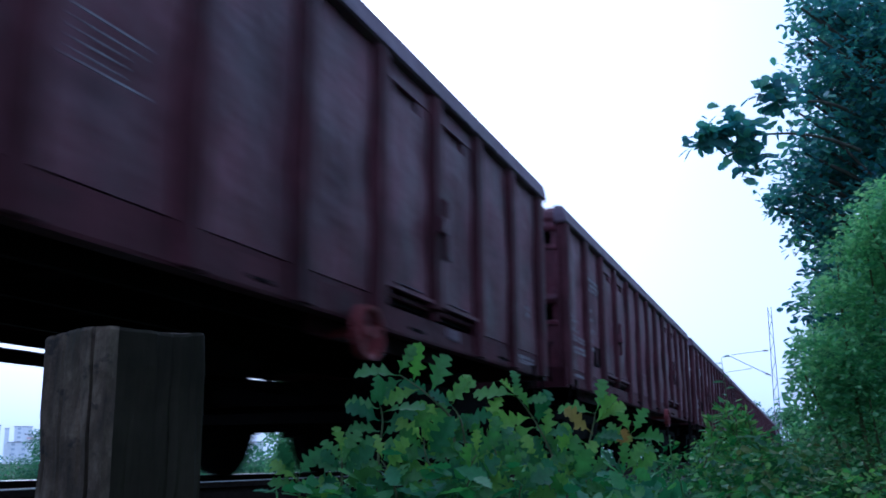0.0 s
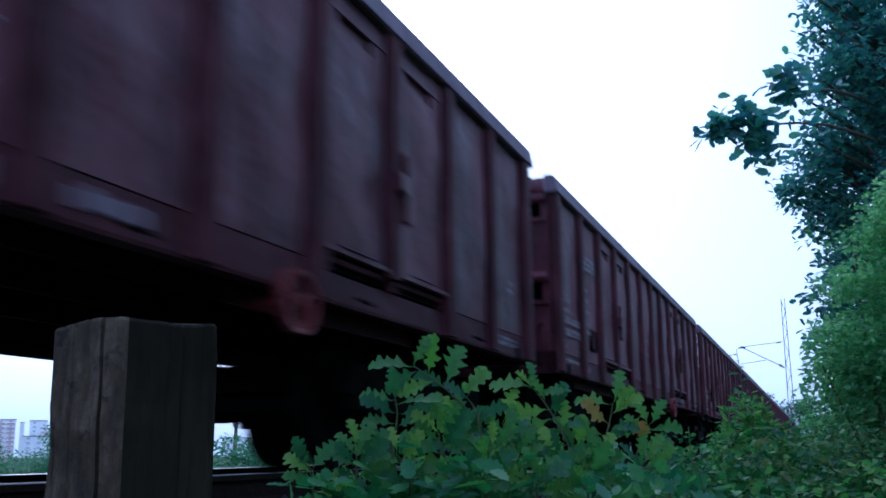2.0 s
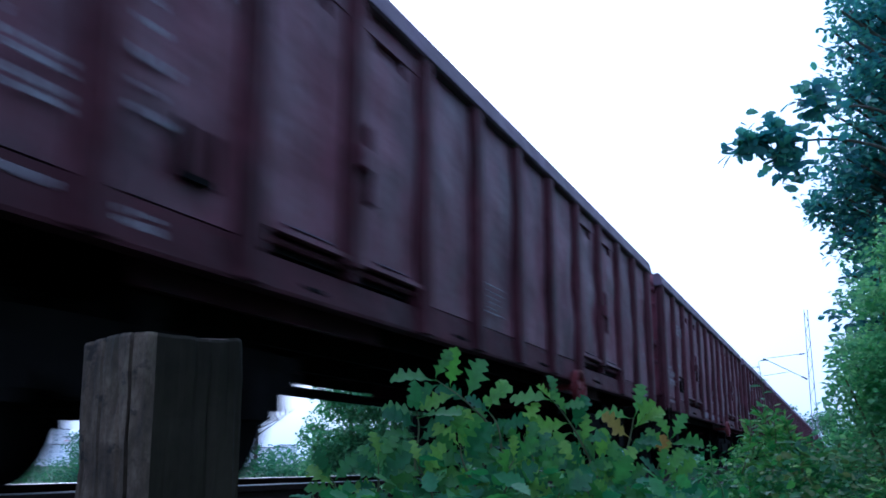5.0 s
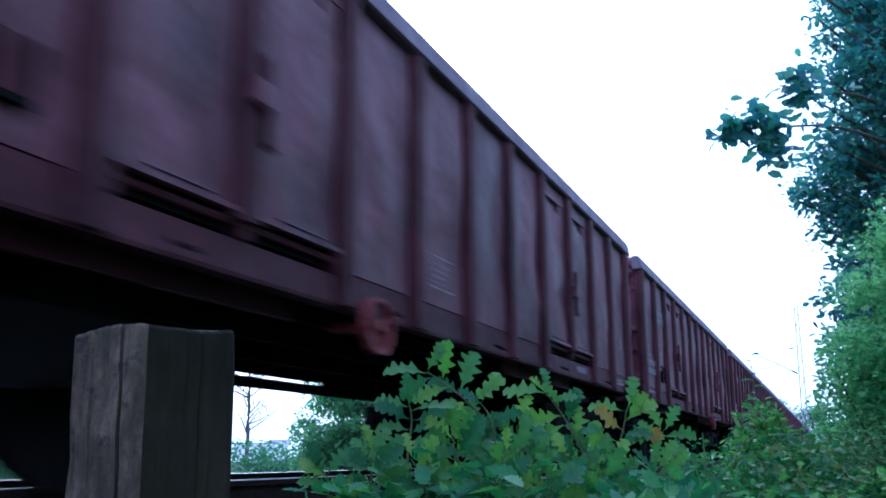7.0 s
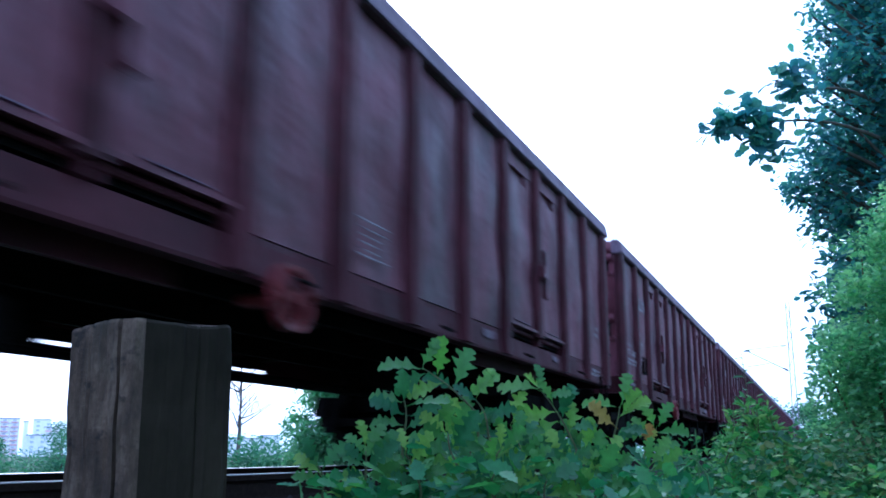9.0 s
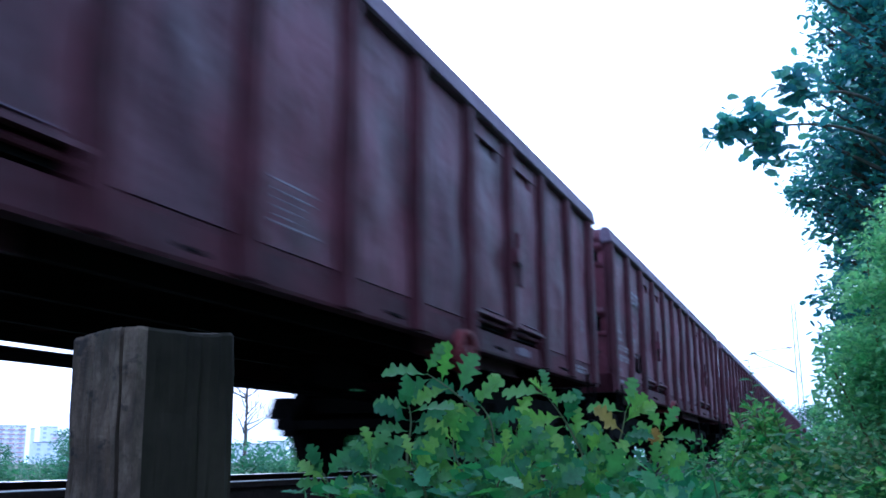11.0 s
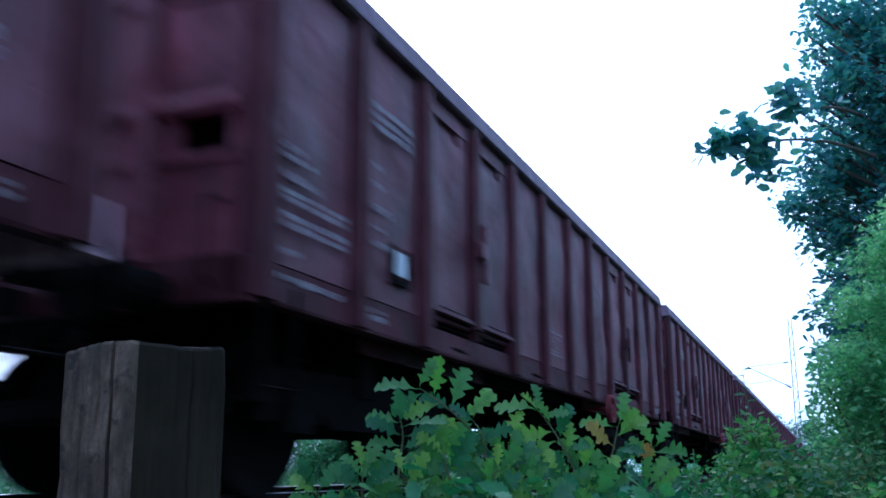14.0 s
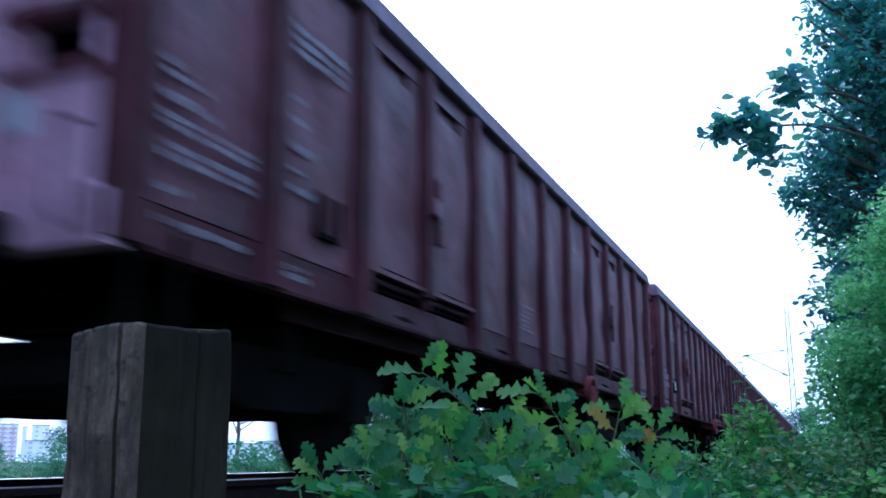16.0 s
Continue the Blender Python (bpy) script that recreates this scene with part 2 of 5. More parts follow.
# ---------------------------------------------------------------- mesh helpers
def link_mesh(name, bm, mat, parent=None):
    me = bpy.data.meshes.new(name)
    bm.normal_update()
    bm.to_mesh(me)
    bm.free()
    me.materials.append(mat)
    ob = new(name, me)
    ob.parent = parent
    return ob


def part(name, bm, mat, parent, label=""):
    return tagged(link_mesh(name, bm, mat, parent), label)


def shared(name, me, parent, m=None):
    """One more object on a mesh that exists already."""
    ob = new(name, me)
    ob.parent = parent
    if m is not None:
        ob.matrix_basis = m
    return ob


def box(bm, x0, x1, y0, y1, z0, z1):
    v = [bm.verts.new(p) for p in ((x0, y0, z0), (x1, y0, z0), (x1, y1, z0), (x0, y1, z0), (x0, y0, z1), (x1, y0, z1), (x1, y1, z1), (x0, y1, z1))]
    for f in ((3, 2, 1, 0), (4, 5, 6, 7), (0, 1, 5, 4), (1, 2, 6, 5), (2, 3, 7, 6), (3, 0, 4, 7)):
        bm.faces.new([v[i] for i in f])
    return bm


def prism(bm, profile, a, b, axis):
    """A closed profile drawn out from a to b along an axis; the profile names the two other axes in order."""
    def at(p, s):
        q = list(p)
        q.insert(axis, s)
        return bm.verts.new(q)
    lo, hi = [at(p, a) for p in profile], [at(p, b) for p in profile]
    n = len(profile)
    for i in range(n):
        bm.faces.new((lo[i], lo[(i + 1) % n], hi[(i + 1) % n], hi[i]))
    bm.faces.new(lo[::-1])
    bm.faces.new(hi)
    bmesh.ops.recalc_face_normals(bm, faces=bm.faces)
    return bm


def tube(bm, pts, radii, sides=7):
    """A tapered, bent round bar through the points."""
    rings = []
    for i, p in enumerate(pts):
        d = Vector(pts[min(i + 1, len(pts) - 1)]) - Vector(pts[max(i - 1, 0)])
        q = d.to_track_quat("Z", "Y")
        rings.append([bm.verts.new(Vector(p) + q @ Vector((radii[i] * math.cos(6.2832 * k / sides), radii[i] * math.sin(6.2832 * k / sides), 0))) for k in range(sides)])
    for a, b in zip(rings, rings[1:]):
        for k in range(sides):
            bm.faces.new((a[k], a[(k + 1) % sides], b[(k + 1) % sides], b[k]))
    bm.faces.new(rings[0][::-1])
    bm.faces.new(rings[-1])
    return bm


def disc(bm, profile, sides, axis_x):
    """A turned body: profile of (radius, offset along x), open ends closed, about the x axis."""
    rings = [[bm.verts.new((axis_x + o, r * math.cos(6.2832 * k / sides), r * math.sin(6.2832 * k / sides))) for k in range(sides)] for r, o in profile]
    for a, b in zip(rings, rings[1:]):
        for k in range(sides):
            bm.faces.new((a[k], a[(k + 1) % sides], b[(k + 1) % sides], b[k]))
    bm.faces.new(rings[0][::-1])
    bm.faces.new(rings[-1])
    bmesh.ops.recalc_face_normals(bm, faces=bm.faces)
    return bm


def thing(name, label, category, group="", place=None, kind=""):
    ob = tagged(new(name), label, category, group, kind)
    if place is not None:
        ob.matrix_basis = place
    return ob


# ---------------------------------------------------------------- ground and track
TRACK_X, VEER = -3.934, 0.0083   # centre line of the track at y = 0, and how it bears towards +x; rail tops are z = 0
NEAR_Z = -0.78


def ground_height(x, y):
    prof_x = (-4000, -9.5, -7.4, -6.3, -1.75, -0.75, 0.5, 4000)
    prof_z = (-1.0, -0.95, -0.7, -0.2, -0.2, NEAR_Z + 0.05, NEAR_Z, NEAR_Z)
    return float(np.interp(x - VEER * max(-150, min(y, 300)), prof_x, prof_z))


def build_ground():
    xs = [-4000, -1200, -400, -150, -70, -35, -20, -12] + list(np.arange(-9.5, 3.01, 0.25)) + [5, 9, 16, 30, 70, 200, 1000, 4000]
    ys = [-4000, -600, -120, -40, -15] + list(np.arange(-6, 14.1, 0.4)) + [17, 22, 30, 45, 70, 110, 200, 500, 1500, 4000]
    bm = bmesh.new()
    grid = []
    for y in ys:
        row = []
        for x in xs:
            near = abs(x) < 12 and -15 < y < 40
            h = ground_height(x, y) + (0.05 * noise.noise((x * 1.3, y * 1.3, 0)) if near and not -6.6 < x < -1.6 else 0)
            row.append(bm.verts.new((x, y, h)))
        grid.append(row)
    for a, b in zip(grid, grid[1:]):
        for i in range(len(xs) - 1):
            bm.faces.new((a[i], a[i + 1], b[i + 1], b[i]))
    tagged(link_mesh("ground", bm, SOIL), "weedy dark soil beside the railway embankment", "ground", kind="structure")


def build_ballast():
    rng = np.random.default_rng(5)
    verts, faces = [], []
    for i in range(9000):
        y = rng.uniform(-3, 16) if i < 7600 else rng.uniform(16, 60)
        x = rng.uniform(-6.5, -1.85) + VEER * y
        s = rng.uniform(0.018, 0.04)
        c = np.array((x, y, ground_height(x, y) + s * 0.5))
        o = rng.normal(0, 1, (6, 3)) * 0.25 + np.array(((1, 0, 0), (-1, 0, 0), (0, 1, 0), (0, -1, 0), (0, 0, 1), (0, 0, -1)))
        n = len(verts)
        verts += [tuple(c + s * p) for p in o]
        faces += [(n, n + 2, n + 4), (n + 2, n + 1, n + 4), (n + 1, n + 3, n + 4), (n + 3, n, n + 4),
                  (n + 2, n, n + 5), (n + 1, n + 2, n + 5), (n + 3, n + 1, n + 5), (n, n + 3, n + 5)]
    me = bpy.data.meshes.new("ballast")
    me.from_pydata(verts, [], faces)
    me.materials.append(STONE)
    tagged(new("ballast", me), "dirty grey crushed stone under the track", "ballast", kind="stuff")


RAIL = [(-0.075, -0.172), (0.075, -0.172), (0.075, -0.160), (0.012, -0.140), (0.010, -0.048), (0.036, -0.036), (0.036, -0.006), (-0.036, -0.006), (-0.036, -0.036), (-0.010, -0.048), (-0.012, -0.140), (-0.075, -0.160)]


def build_track():
    track = thing("railway_track", "rusty steel rails with polished heads on concrete sleepers", "railway track", place=pose(0, 0, 0, 0, 0, -math.degrees(VEER)), kind="structure")
    for side in (-1, 1):
        x = TRACK_X + side * 0.7525
        rail = part("rail", prism(bmesh.new(), [(x + a, b) for a, b in RAIL], -150, 400, 1), RUSTY, track)
        head = [(x - 0.024, -0.0055), (x + 0.024, -0.0055), (x + 0.022, -0.002), (x + 0.014, 0), (x - 0.014, 0), (x - 0.022, -0.002)]
        part("rail_head", prism(bmesh.new(), head, -150, 400, 1), POLISHED, rail, "bright worn running surface")
    bm = box(bmesh.new(), -1.3, 1.3, -0.13, 0.13, -0.36, -0.175)
    first = part("sleeper", bm, CONCRETE, track)
    first.matrix_basis = pose(TRACK_X, -10, 0)
    for i in range(1, 150):
        shared("sleeper", first.data, track, pose(TRACK_X, -10 + 0.6 * i, 0))


# ---------------------------------------------------------------- the train
LENGTH, PITCH, SPEED, FRONT0 = 13.0, 13.945, 6.4555, 10.128
SILL, SEAM, CHORD, TOP, HALF = 0.95, 1.165, 2.90, 3.096, 1.45
BAY, EDGE = 1.05, 0.2      # ribs stand a bay apart, from the corner posts inwards
DOOR_BAYS = (2, 3, 8, 9)


def dented(bm, x, y0, y1, z0, z1, seed, depth=0.03, amp=0.032):
    """A steel sheet with bulges, facing +x, with a back and edges."""
    ny, nz = 7, 9
    front = []
    for j in range(nz + 1):
        row = []
        for i in range(ny + 1):
            u, w = i / ny, j / nz
            edge = min(1, 4 * min(u, 1 - u)) * min(1, 4 * min(w, 1 - w))
            d = amp * edge * (0.1 + 2.2 * noise.noise((u * 2.1 + seed * 7.3, w * 3.1, seed * 3.7)))
            row.append(bm.verts.new((x + d, y0 + (y1 - y0) * u, z0 + (z1 - z0) * w)))
        front.append(row)
    for a, b in zip(front, front[1:]):
        for i in range(ny):
            f = bm.faces.new((a[i], a[i + 1], b[i + 1], b[i]))
            f.smooth = True
    rim = front[0] + [r[-1] for r in front[1:]] + front[-1][-2::-1] + [r[0] for r in front[-2:0:-1]]
    rim = [bm.verts.new(v.co) for v in rim]
    back = [bm.verts.new((x - depth, v.co.y, v.co.z)) for v in rim]
    n = len(rim)
    for i in range(n):
        bm.faces.new((rim[(i + 1) % n], rim[i], back[i], back[(i + 1) % n]))
    bm.faces.new(back[::-1])
    return bm


def bars(bm, x, y0, y1, z0, z1, rows, rng, ragged=True):
    """Rows of short raised bars, as of writing that cannot be read."""
    step = (z1 - z0) / rows
    for r in range(rows):
        y = y0
        low = rng.uniform(-0.06, 0.06)
        stop = y1 - (rng.uniform(0, 0.35) * (y1 - y0) if ragged else 0)
        while y < stop - 0.02:
            w = min(rng.uniform(0.022, 0.05), stop - y)
            box(bm, x, x + 0.004, y, y + w, z0 + step * (r + rng.uniform(0.05, 0.3) + low), z0 + step * (r + rng.uniform(0.7, 0.95) + low))
            y += w + (0.010 if rng.random() < 0.8 else 0.045)
    return bm


def build_bogie(parent, y):
    """Two-axle bogie: cast frame, axle boxes, springs, and two wheelsets that turn."""
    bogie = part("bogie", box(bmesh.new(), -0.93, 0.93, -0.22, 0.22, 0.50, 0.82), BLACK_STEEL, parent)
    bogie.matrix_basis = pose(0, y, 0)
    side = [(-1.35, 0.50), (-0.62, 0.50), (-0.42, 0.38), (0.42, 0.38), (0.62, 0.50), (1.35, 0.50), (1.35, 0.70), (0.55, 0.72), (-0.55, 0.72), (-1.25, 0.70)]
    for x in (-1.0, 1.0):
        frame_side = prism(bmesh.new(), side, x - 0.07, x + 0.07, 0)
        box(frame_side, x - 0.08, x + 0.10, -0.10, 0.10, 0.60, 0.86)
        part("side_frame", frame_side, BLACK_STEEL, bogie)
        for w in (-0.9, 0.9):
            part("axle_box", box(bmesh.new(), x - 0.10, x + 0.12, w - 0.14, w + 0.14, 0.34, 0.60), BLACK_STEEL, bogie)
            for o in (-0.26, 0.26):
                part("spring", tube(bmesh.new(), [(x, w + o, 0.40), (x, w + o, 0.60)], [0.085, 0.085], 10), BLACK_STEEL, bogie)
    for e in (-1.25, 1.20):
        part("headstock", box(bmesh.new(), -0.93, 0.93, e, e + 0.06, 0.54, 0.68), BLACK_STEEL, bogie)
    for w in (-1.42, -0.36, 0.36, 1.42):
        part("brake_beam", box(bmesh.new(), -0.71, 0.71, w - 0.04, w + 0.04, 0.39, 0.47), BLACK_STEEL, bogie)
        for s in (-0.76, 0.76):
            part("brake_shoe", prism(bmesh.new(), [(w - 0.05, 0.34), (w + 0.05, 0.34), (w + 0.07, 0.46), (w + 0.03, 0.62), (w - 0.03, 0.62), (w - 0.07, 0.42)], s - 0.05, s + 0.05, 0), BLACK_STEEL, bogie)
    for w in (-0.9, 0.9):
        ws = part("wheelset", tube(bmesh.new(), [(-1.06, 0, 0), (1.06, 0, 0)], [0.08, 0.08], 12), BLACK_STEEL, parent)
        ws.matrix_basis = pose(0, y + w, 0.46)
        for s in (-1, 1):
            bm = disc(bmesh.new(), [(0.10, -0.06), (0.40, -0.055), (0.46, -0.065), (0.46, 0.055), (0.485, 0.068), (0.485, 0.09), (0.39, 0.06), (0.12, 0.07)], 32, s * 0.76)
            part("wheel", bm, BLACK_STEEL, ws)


def build_wagon():
    """Four-axle open wagon; its origin lies on the track's centre at the body's trailing end."""
    w = thing("open_wagon", "dirty oxide-red steel open goods wagon rolling on the track", "wagon", "wagons of the train")
    rng = random.Random(3)
    # walls in bays: sheets between upright ribs
    for side in (1, -1):
        turn = pose(0, 0, 0) if side > 0 else pose(0, LENGTH, 0, 0, 0, 180)
        def put(name, bm, mat=OXIDE, label=""):
            bmesh.ops.transform(bm, matrix=turn, verts=bm.verts)
            ob = part(name, bm, mat, w, label)
            return tagged(ob, kind="stuff") if mat == LETTERING else ob
        for b in range(12):
            y0, y1 = EDGE + b * BAY, EDGE + (b + 1) * BAY
            bm = bmesh.new()
            if b in DOOR_BAYS:
                dented(bm, HALF - 0.068, y0 + 0.01, y1 - 0.01, 1.265, 2.66, b + 20 * side)
                box(bm, HALF - 0.11, HALF - 0.062, y0 + 0.01, y1 - 0.01, 2.765, CHORD)
                box(bm, HALF - 0.21, HALF - 0.18, y0 - 0.004, y1 + 0.004, 1.06, 2.3)
                box(bm, HALF - 0.13, HALF - 0.10, y0 - 0.004, y1 + 0.004, 2.305, CHORD + 0.05)
                for e in (y0, y1 - 0.03):
                    box(bm, HALF - 0.182, HALF - 0.102, e, e + 0.03, SEAM + 0.003, 2.3)
                for e in (y0 + 0.01, y1 - 0.31):
                    box(bm, HALF - 0.1, HALF - 0.07, e, e + 0.24, 2.64, 2.77)
                box(bm, HALF - 0.08, HALF - 0.03, y0 + 0.02, y1 - 0.02, 1.252, 1.278)
                put("door_leaf", bm, OXIDE, "hinged door sheet with a shadowed slot")
            else:
                dented(bm, HALF - 0.072, y0 + 0.01, y1 - 0.01, SEAM + 0.008, CHORD, b + 20 * side)
                put("wall_panel", bm)
        for b in range(13):
            wd = 0.145 if b in (0, 12) else 0.115
            yc = (0.165 if b == 0 else LENGTH - 0.165) if b in (0, 12) else EDGE + b * BAY
            lo = SILL + 0.01 if b not in (3, 9) else SEAM + 0.05
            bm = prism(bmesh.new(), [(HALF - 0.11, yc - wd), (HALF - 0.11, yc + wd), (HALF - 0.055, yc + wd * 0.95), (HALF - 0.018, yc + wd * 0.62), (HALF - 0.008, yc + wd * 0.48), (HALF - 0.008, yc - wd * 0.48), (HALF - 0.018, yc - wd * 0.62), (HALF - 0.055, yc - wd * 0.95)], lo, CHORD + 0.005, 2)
            put("corner_post" if b in (0, 12) else "rib", bm, RIB_SHADE_RED)
        # top chord: rounded box section that leans back at its upper face
        chord = [(HALF - 0.14, CHORD - 0.005), (HALF - 0.015, CHORD), (HALF + 0.004, CHORD + 0.012), (HALF + 0.004, CHORD + 0.03), (HALF - 0.022, TOP - 0.03), (HALF - 0.036, TOP - 0.008), (HALF - 0.06, TOP), (HALF - 0.14, TOP)]
        put("top_rail", prism(bmesh.new(), chord, -0.02, LENGTH + 0.02, 1), LIT_EDGE, "top rail tinted blue-grey for the sky's glow")
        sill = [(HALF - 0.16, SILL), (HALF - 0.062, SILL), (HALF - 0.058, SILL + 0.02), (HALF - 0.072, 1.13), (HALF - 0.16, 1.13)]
        put("side_sill", prism(bmesh.new(), sill, 0.0, LENGTH, 1), RIB_SHADE_RED)
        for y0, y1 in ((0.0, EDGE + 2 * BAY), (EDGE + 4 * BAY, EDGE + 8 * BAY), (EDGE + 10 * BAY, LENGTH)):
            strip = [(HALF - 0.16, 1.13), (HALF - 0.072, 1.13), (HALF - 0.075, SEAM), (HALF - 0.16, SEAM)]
            put("sill_strip", prism(bmesh.new(), strip, y0, y1, 1), RIB_SHADE_RED)
        # door gear: locking shaft under each pair of leaves, hooks on the middle rib
        for d in (2, 8):
            y0, y1 = EDGE + d * BAY, EDGE + (d + 2) * BAY
            bm = bmesh.new()
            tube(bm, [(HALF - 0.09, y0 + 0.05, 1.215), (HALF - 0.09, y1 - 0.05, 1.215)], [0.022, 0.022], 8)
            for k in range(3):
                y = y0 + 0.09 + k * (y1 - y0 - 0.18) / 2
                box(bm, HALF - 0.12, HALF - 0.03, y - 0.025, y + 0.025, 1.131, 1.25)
            put("locking_shaft", bm, RIB_SHADE_RED)
            for e in (y0, y0 + BAY):
                # pale colour paints the light that the ridge catches
                put("hinge_strip", box(bmesh.new(), HALF - 0.062, HALF - 0.040, e + 0.34, e + BAY - 0.26, 1.300, 1.308), LIT_EDGE, "hinge strip coloured pale for its highlight")
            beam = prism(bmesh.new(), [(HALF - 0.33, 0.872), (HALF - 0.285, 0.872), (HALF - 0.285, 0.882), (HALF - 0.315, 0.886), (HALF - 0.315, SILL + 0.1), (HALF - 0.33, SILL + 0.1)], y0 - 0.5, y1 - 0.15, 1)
            put("sole_bar", beam, RIB_SHADE_RED, "dark sole bar with a bare lower edge")
            bm = bmesh.new()
            box(bm, HALF - 0.012, HALF + 0.05, y0 + BAY - 0.06, y0 + BAY + 0.06, 1.80, 1.92)
            box(bm, HALF - 0.06, HALF + 0.02, y0 + BAY + 0.1, y0 + BAY + 0.18, 1.62, 2.1)
            put("door_latch", bm)
        # small steps and tie hooks along the sill
        for y in (0.35, LENGTH - 0.35):
            bm = bmesh.new()
            tube(bm, [(HALF - 0.05, y - 0.16, SILL + 0.1), (HALF - 0.05, y - 0.16, 0.53), (HALF - 0.05, y + 0.16, 0.53), (HALF - 0.05, y + 0.16, SILL + 0.1)], [0.016] * 4, 6)
            put("shunter_step", bm, BLACK_STEEL)
        for k in range(2, 11, 2):
            y = EDGE + (k + 0.5) * BAY
            bm = bmesh.new()
            tube(bm, [(HALF - 0.02, y - 0.05, SILL + 0.06), (HALF + 0.035, y - 0.05, SILL + 0.03), (HALF + 0.035, y + 0.05, SILL + 0.03), (HALF - 0.02, y + 0.05, SILL + 0.06)], [0.011] * 4, 6)
            put("lashing_ring", bm, BLACK_STEEL)
        # worn white lettering, unreadable
        x = HALF - 0.045
        bm = bmesh.new()
        for z, h, l0, l1 in ((1.79, 0.06, 0.33, 0.52), (1.73, 0.05, 0.33, 0.66), (1.62, 0.07, 0.34, 0.76), (1.50, 0.09, 0.34, 1.06), (1.36, 0.10, 0.34, 1.06), (1.22, 0.055, 0.34, 0.56)):
            bars(bm, x, l0, l1, z, z + h, 2 if h > 0.085 else 1, rng, False)
        put("lettering", bm, LETTERING)
        put("lettering", bars(bmesh.new(), x, 1.42, 2.06, 2.27, 2.47, 3, rng, False), LETTERING)
        bm = bmesh.new()
        for z, h, l0, l1 in ((2.00, 0.05, 1.42, 1.54), (1.88, 0.05, 1.42, 1.60), (1.72, 0.07, 1.42, 1.68), (1.60, 0.04, 1.42, 1.58), (1.49, 0.06, 1.42, 1.72)):
            bars(bm, x, l0, l1, z, z + h, 1, rng, False)
        put("lettering", bm, LETTERING)
        put("lettering", bars(bmesh.new(), HALF - 0.066, 0.36, 1.06, 1.075, 1.135, 1, rng, False), LETTERING)
        put("lettering", bars(bmesh.new(), HALF - 0.066, 1.42, 1.66, 1.03, 1.12, 2, rng, False), LETTERING)
        put("lettering", bars(bmesh.new(), HALF - 0.066, LENGTH - 1.12, LENGTH - 0.5, 1.03, 1.125, 2, rng, False), LETTERING)
        put("lettering", bars(bmesh.new(), x, LENGTH - 0.80, LENGTH - 0.66, 1.50, 1.64, 2, rng, False), LETTERING)
        table = bmesh.new()
        for z in (1.32, 1.365, 1.41, 1.455):
            bars(table, x, 5.68, 6.06, z, z + 0.015, 1, rng)
        bm = bmesh.new()
        for z in (1.285, 1.510):
            box(bm, x, x + 0.005, 5.64, 6.10, z, z + 0.012)
        put("table_rule", bm, LETTERING)
        bm = box(bmesh.new(), HALF - 0.075, HALF - 0.040, 1.74, 2.02, 1.32, 1.35)
        box(bm, HALF - 0.075, HALF - 0.040, 1.74, 1.765, 1.35, 1.58)
        box(bm, HALF - 0.075, HALF - 0.040, 1.995, 2.02, 1.35, 1.58)
        put("label_plate", box(bmesh.new(), HALF - 0.075, HALF - 0.062, 1.767, 1.993, 1.352, 1.58), RIB_SHADE_RED)
        put("label_holder", bm, BLACK_STEEL, "dark steel label holder")
        bm = table
        put("load_table", bm, LETTERING, "white ruled panel of unreadable figures")
    # ends
    for end in (0, 1):
        turn = pose(0, 0, 0) if end == 0 else pose(0, LENGTH, 0, 0, 0, 180)
        bm = bmesh.new()
        for z0, z1, holed in ((SEAM, 1.72, False), (1.72, 1.92, True), (1.92, 2.64, False), (2.64, 2.80, True), (2.80, TOP - 0.05, False)):
            for x0, x1 in ((-HALF + 0.12, -1.25), (-0.95, 0.95), (1.25, HALF - 0.12)) if holed else ((-HALF + 0.12, -1.25), (-1.25, -0.95), (-0.95, 0.95), (0.95, 1.25), (1.25, HALF - 0.12)):
                box(bm, x0, x1, 0.05, 0.09, z0, z1)
        bmesh.ops.remove_doubles(bm, verts=bm.verts, dist=0.001)
        bmesh.ops.transform(bm, matrix=turn, verts=bm.verts)
        wall = part("end_wall", bm, OXIDE_END, w)
        for z0, z1 in ((1.72, 1.92), (2.64, 2.80)):
            # cross beam over and under a pair of deep pockets next to the corners
            lip = [(0.049, z1), (0.008, z1 + 0.004), (-0.012, z1 + 0.05), (0.008, z1 + 0.10), (0.049, z1 + 0.11)]
            sole = [(0.049, z0 - 0.06), (0.022, z0 - 0.05), (0.022, z0 - 0.01), (0.049, z0)]
            for shape in (lip, sole):
                bm = prism(bmesh.new(), shape, -HALF + 0.14, HALF - 0.14, 0)
                bmesh.ops.transform(bm, matrix=turn, verts=bm.verts)
                part("stiffener", bm, OXIDE_END, wall)
            # black linings paint in the dark of the deep recess
            for x0 in (-1.25, 0.95):
                bm = bmesh.new()
                box(bm, x0 - 0.02, x0 + 0.32, 0.30, 0.32, z0 - 0.02, z1 + 0.02)
                for a0, a1, c0, c1 in ((x0 - 0.02, x0, z0, z1), (x0 + 0.30, x0 + 0.32, z0, z1), (x0 - 0.02, x0 + 0.32, z0 - 0.02, z0), (x0 - 0.02, x0 + 0.32, z1, z1 + 0.02)):
                    box(bm, a0, a1, 0.092, 0.30, c0, c1)
                bmesh.ops.transform(bm, matrix=turn, verts=bm.verts)
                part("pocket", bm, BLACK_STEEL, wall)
        bm = prism(bmesh.new(), [(0.10, CHORD), (0.0, CHORD + 0.01), (-0.02, CHORD + 0.06), (0.0, CHORD + 0.13), (0.06, TOP), (0.10, TOP)], -HALF + 0.14, HALF - 0.14, 0)
        bmesh.ops.transform(bm, matrix=turn, verts=bm.verts)
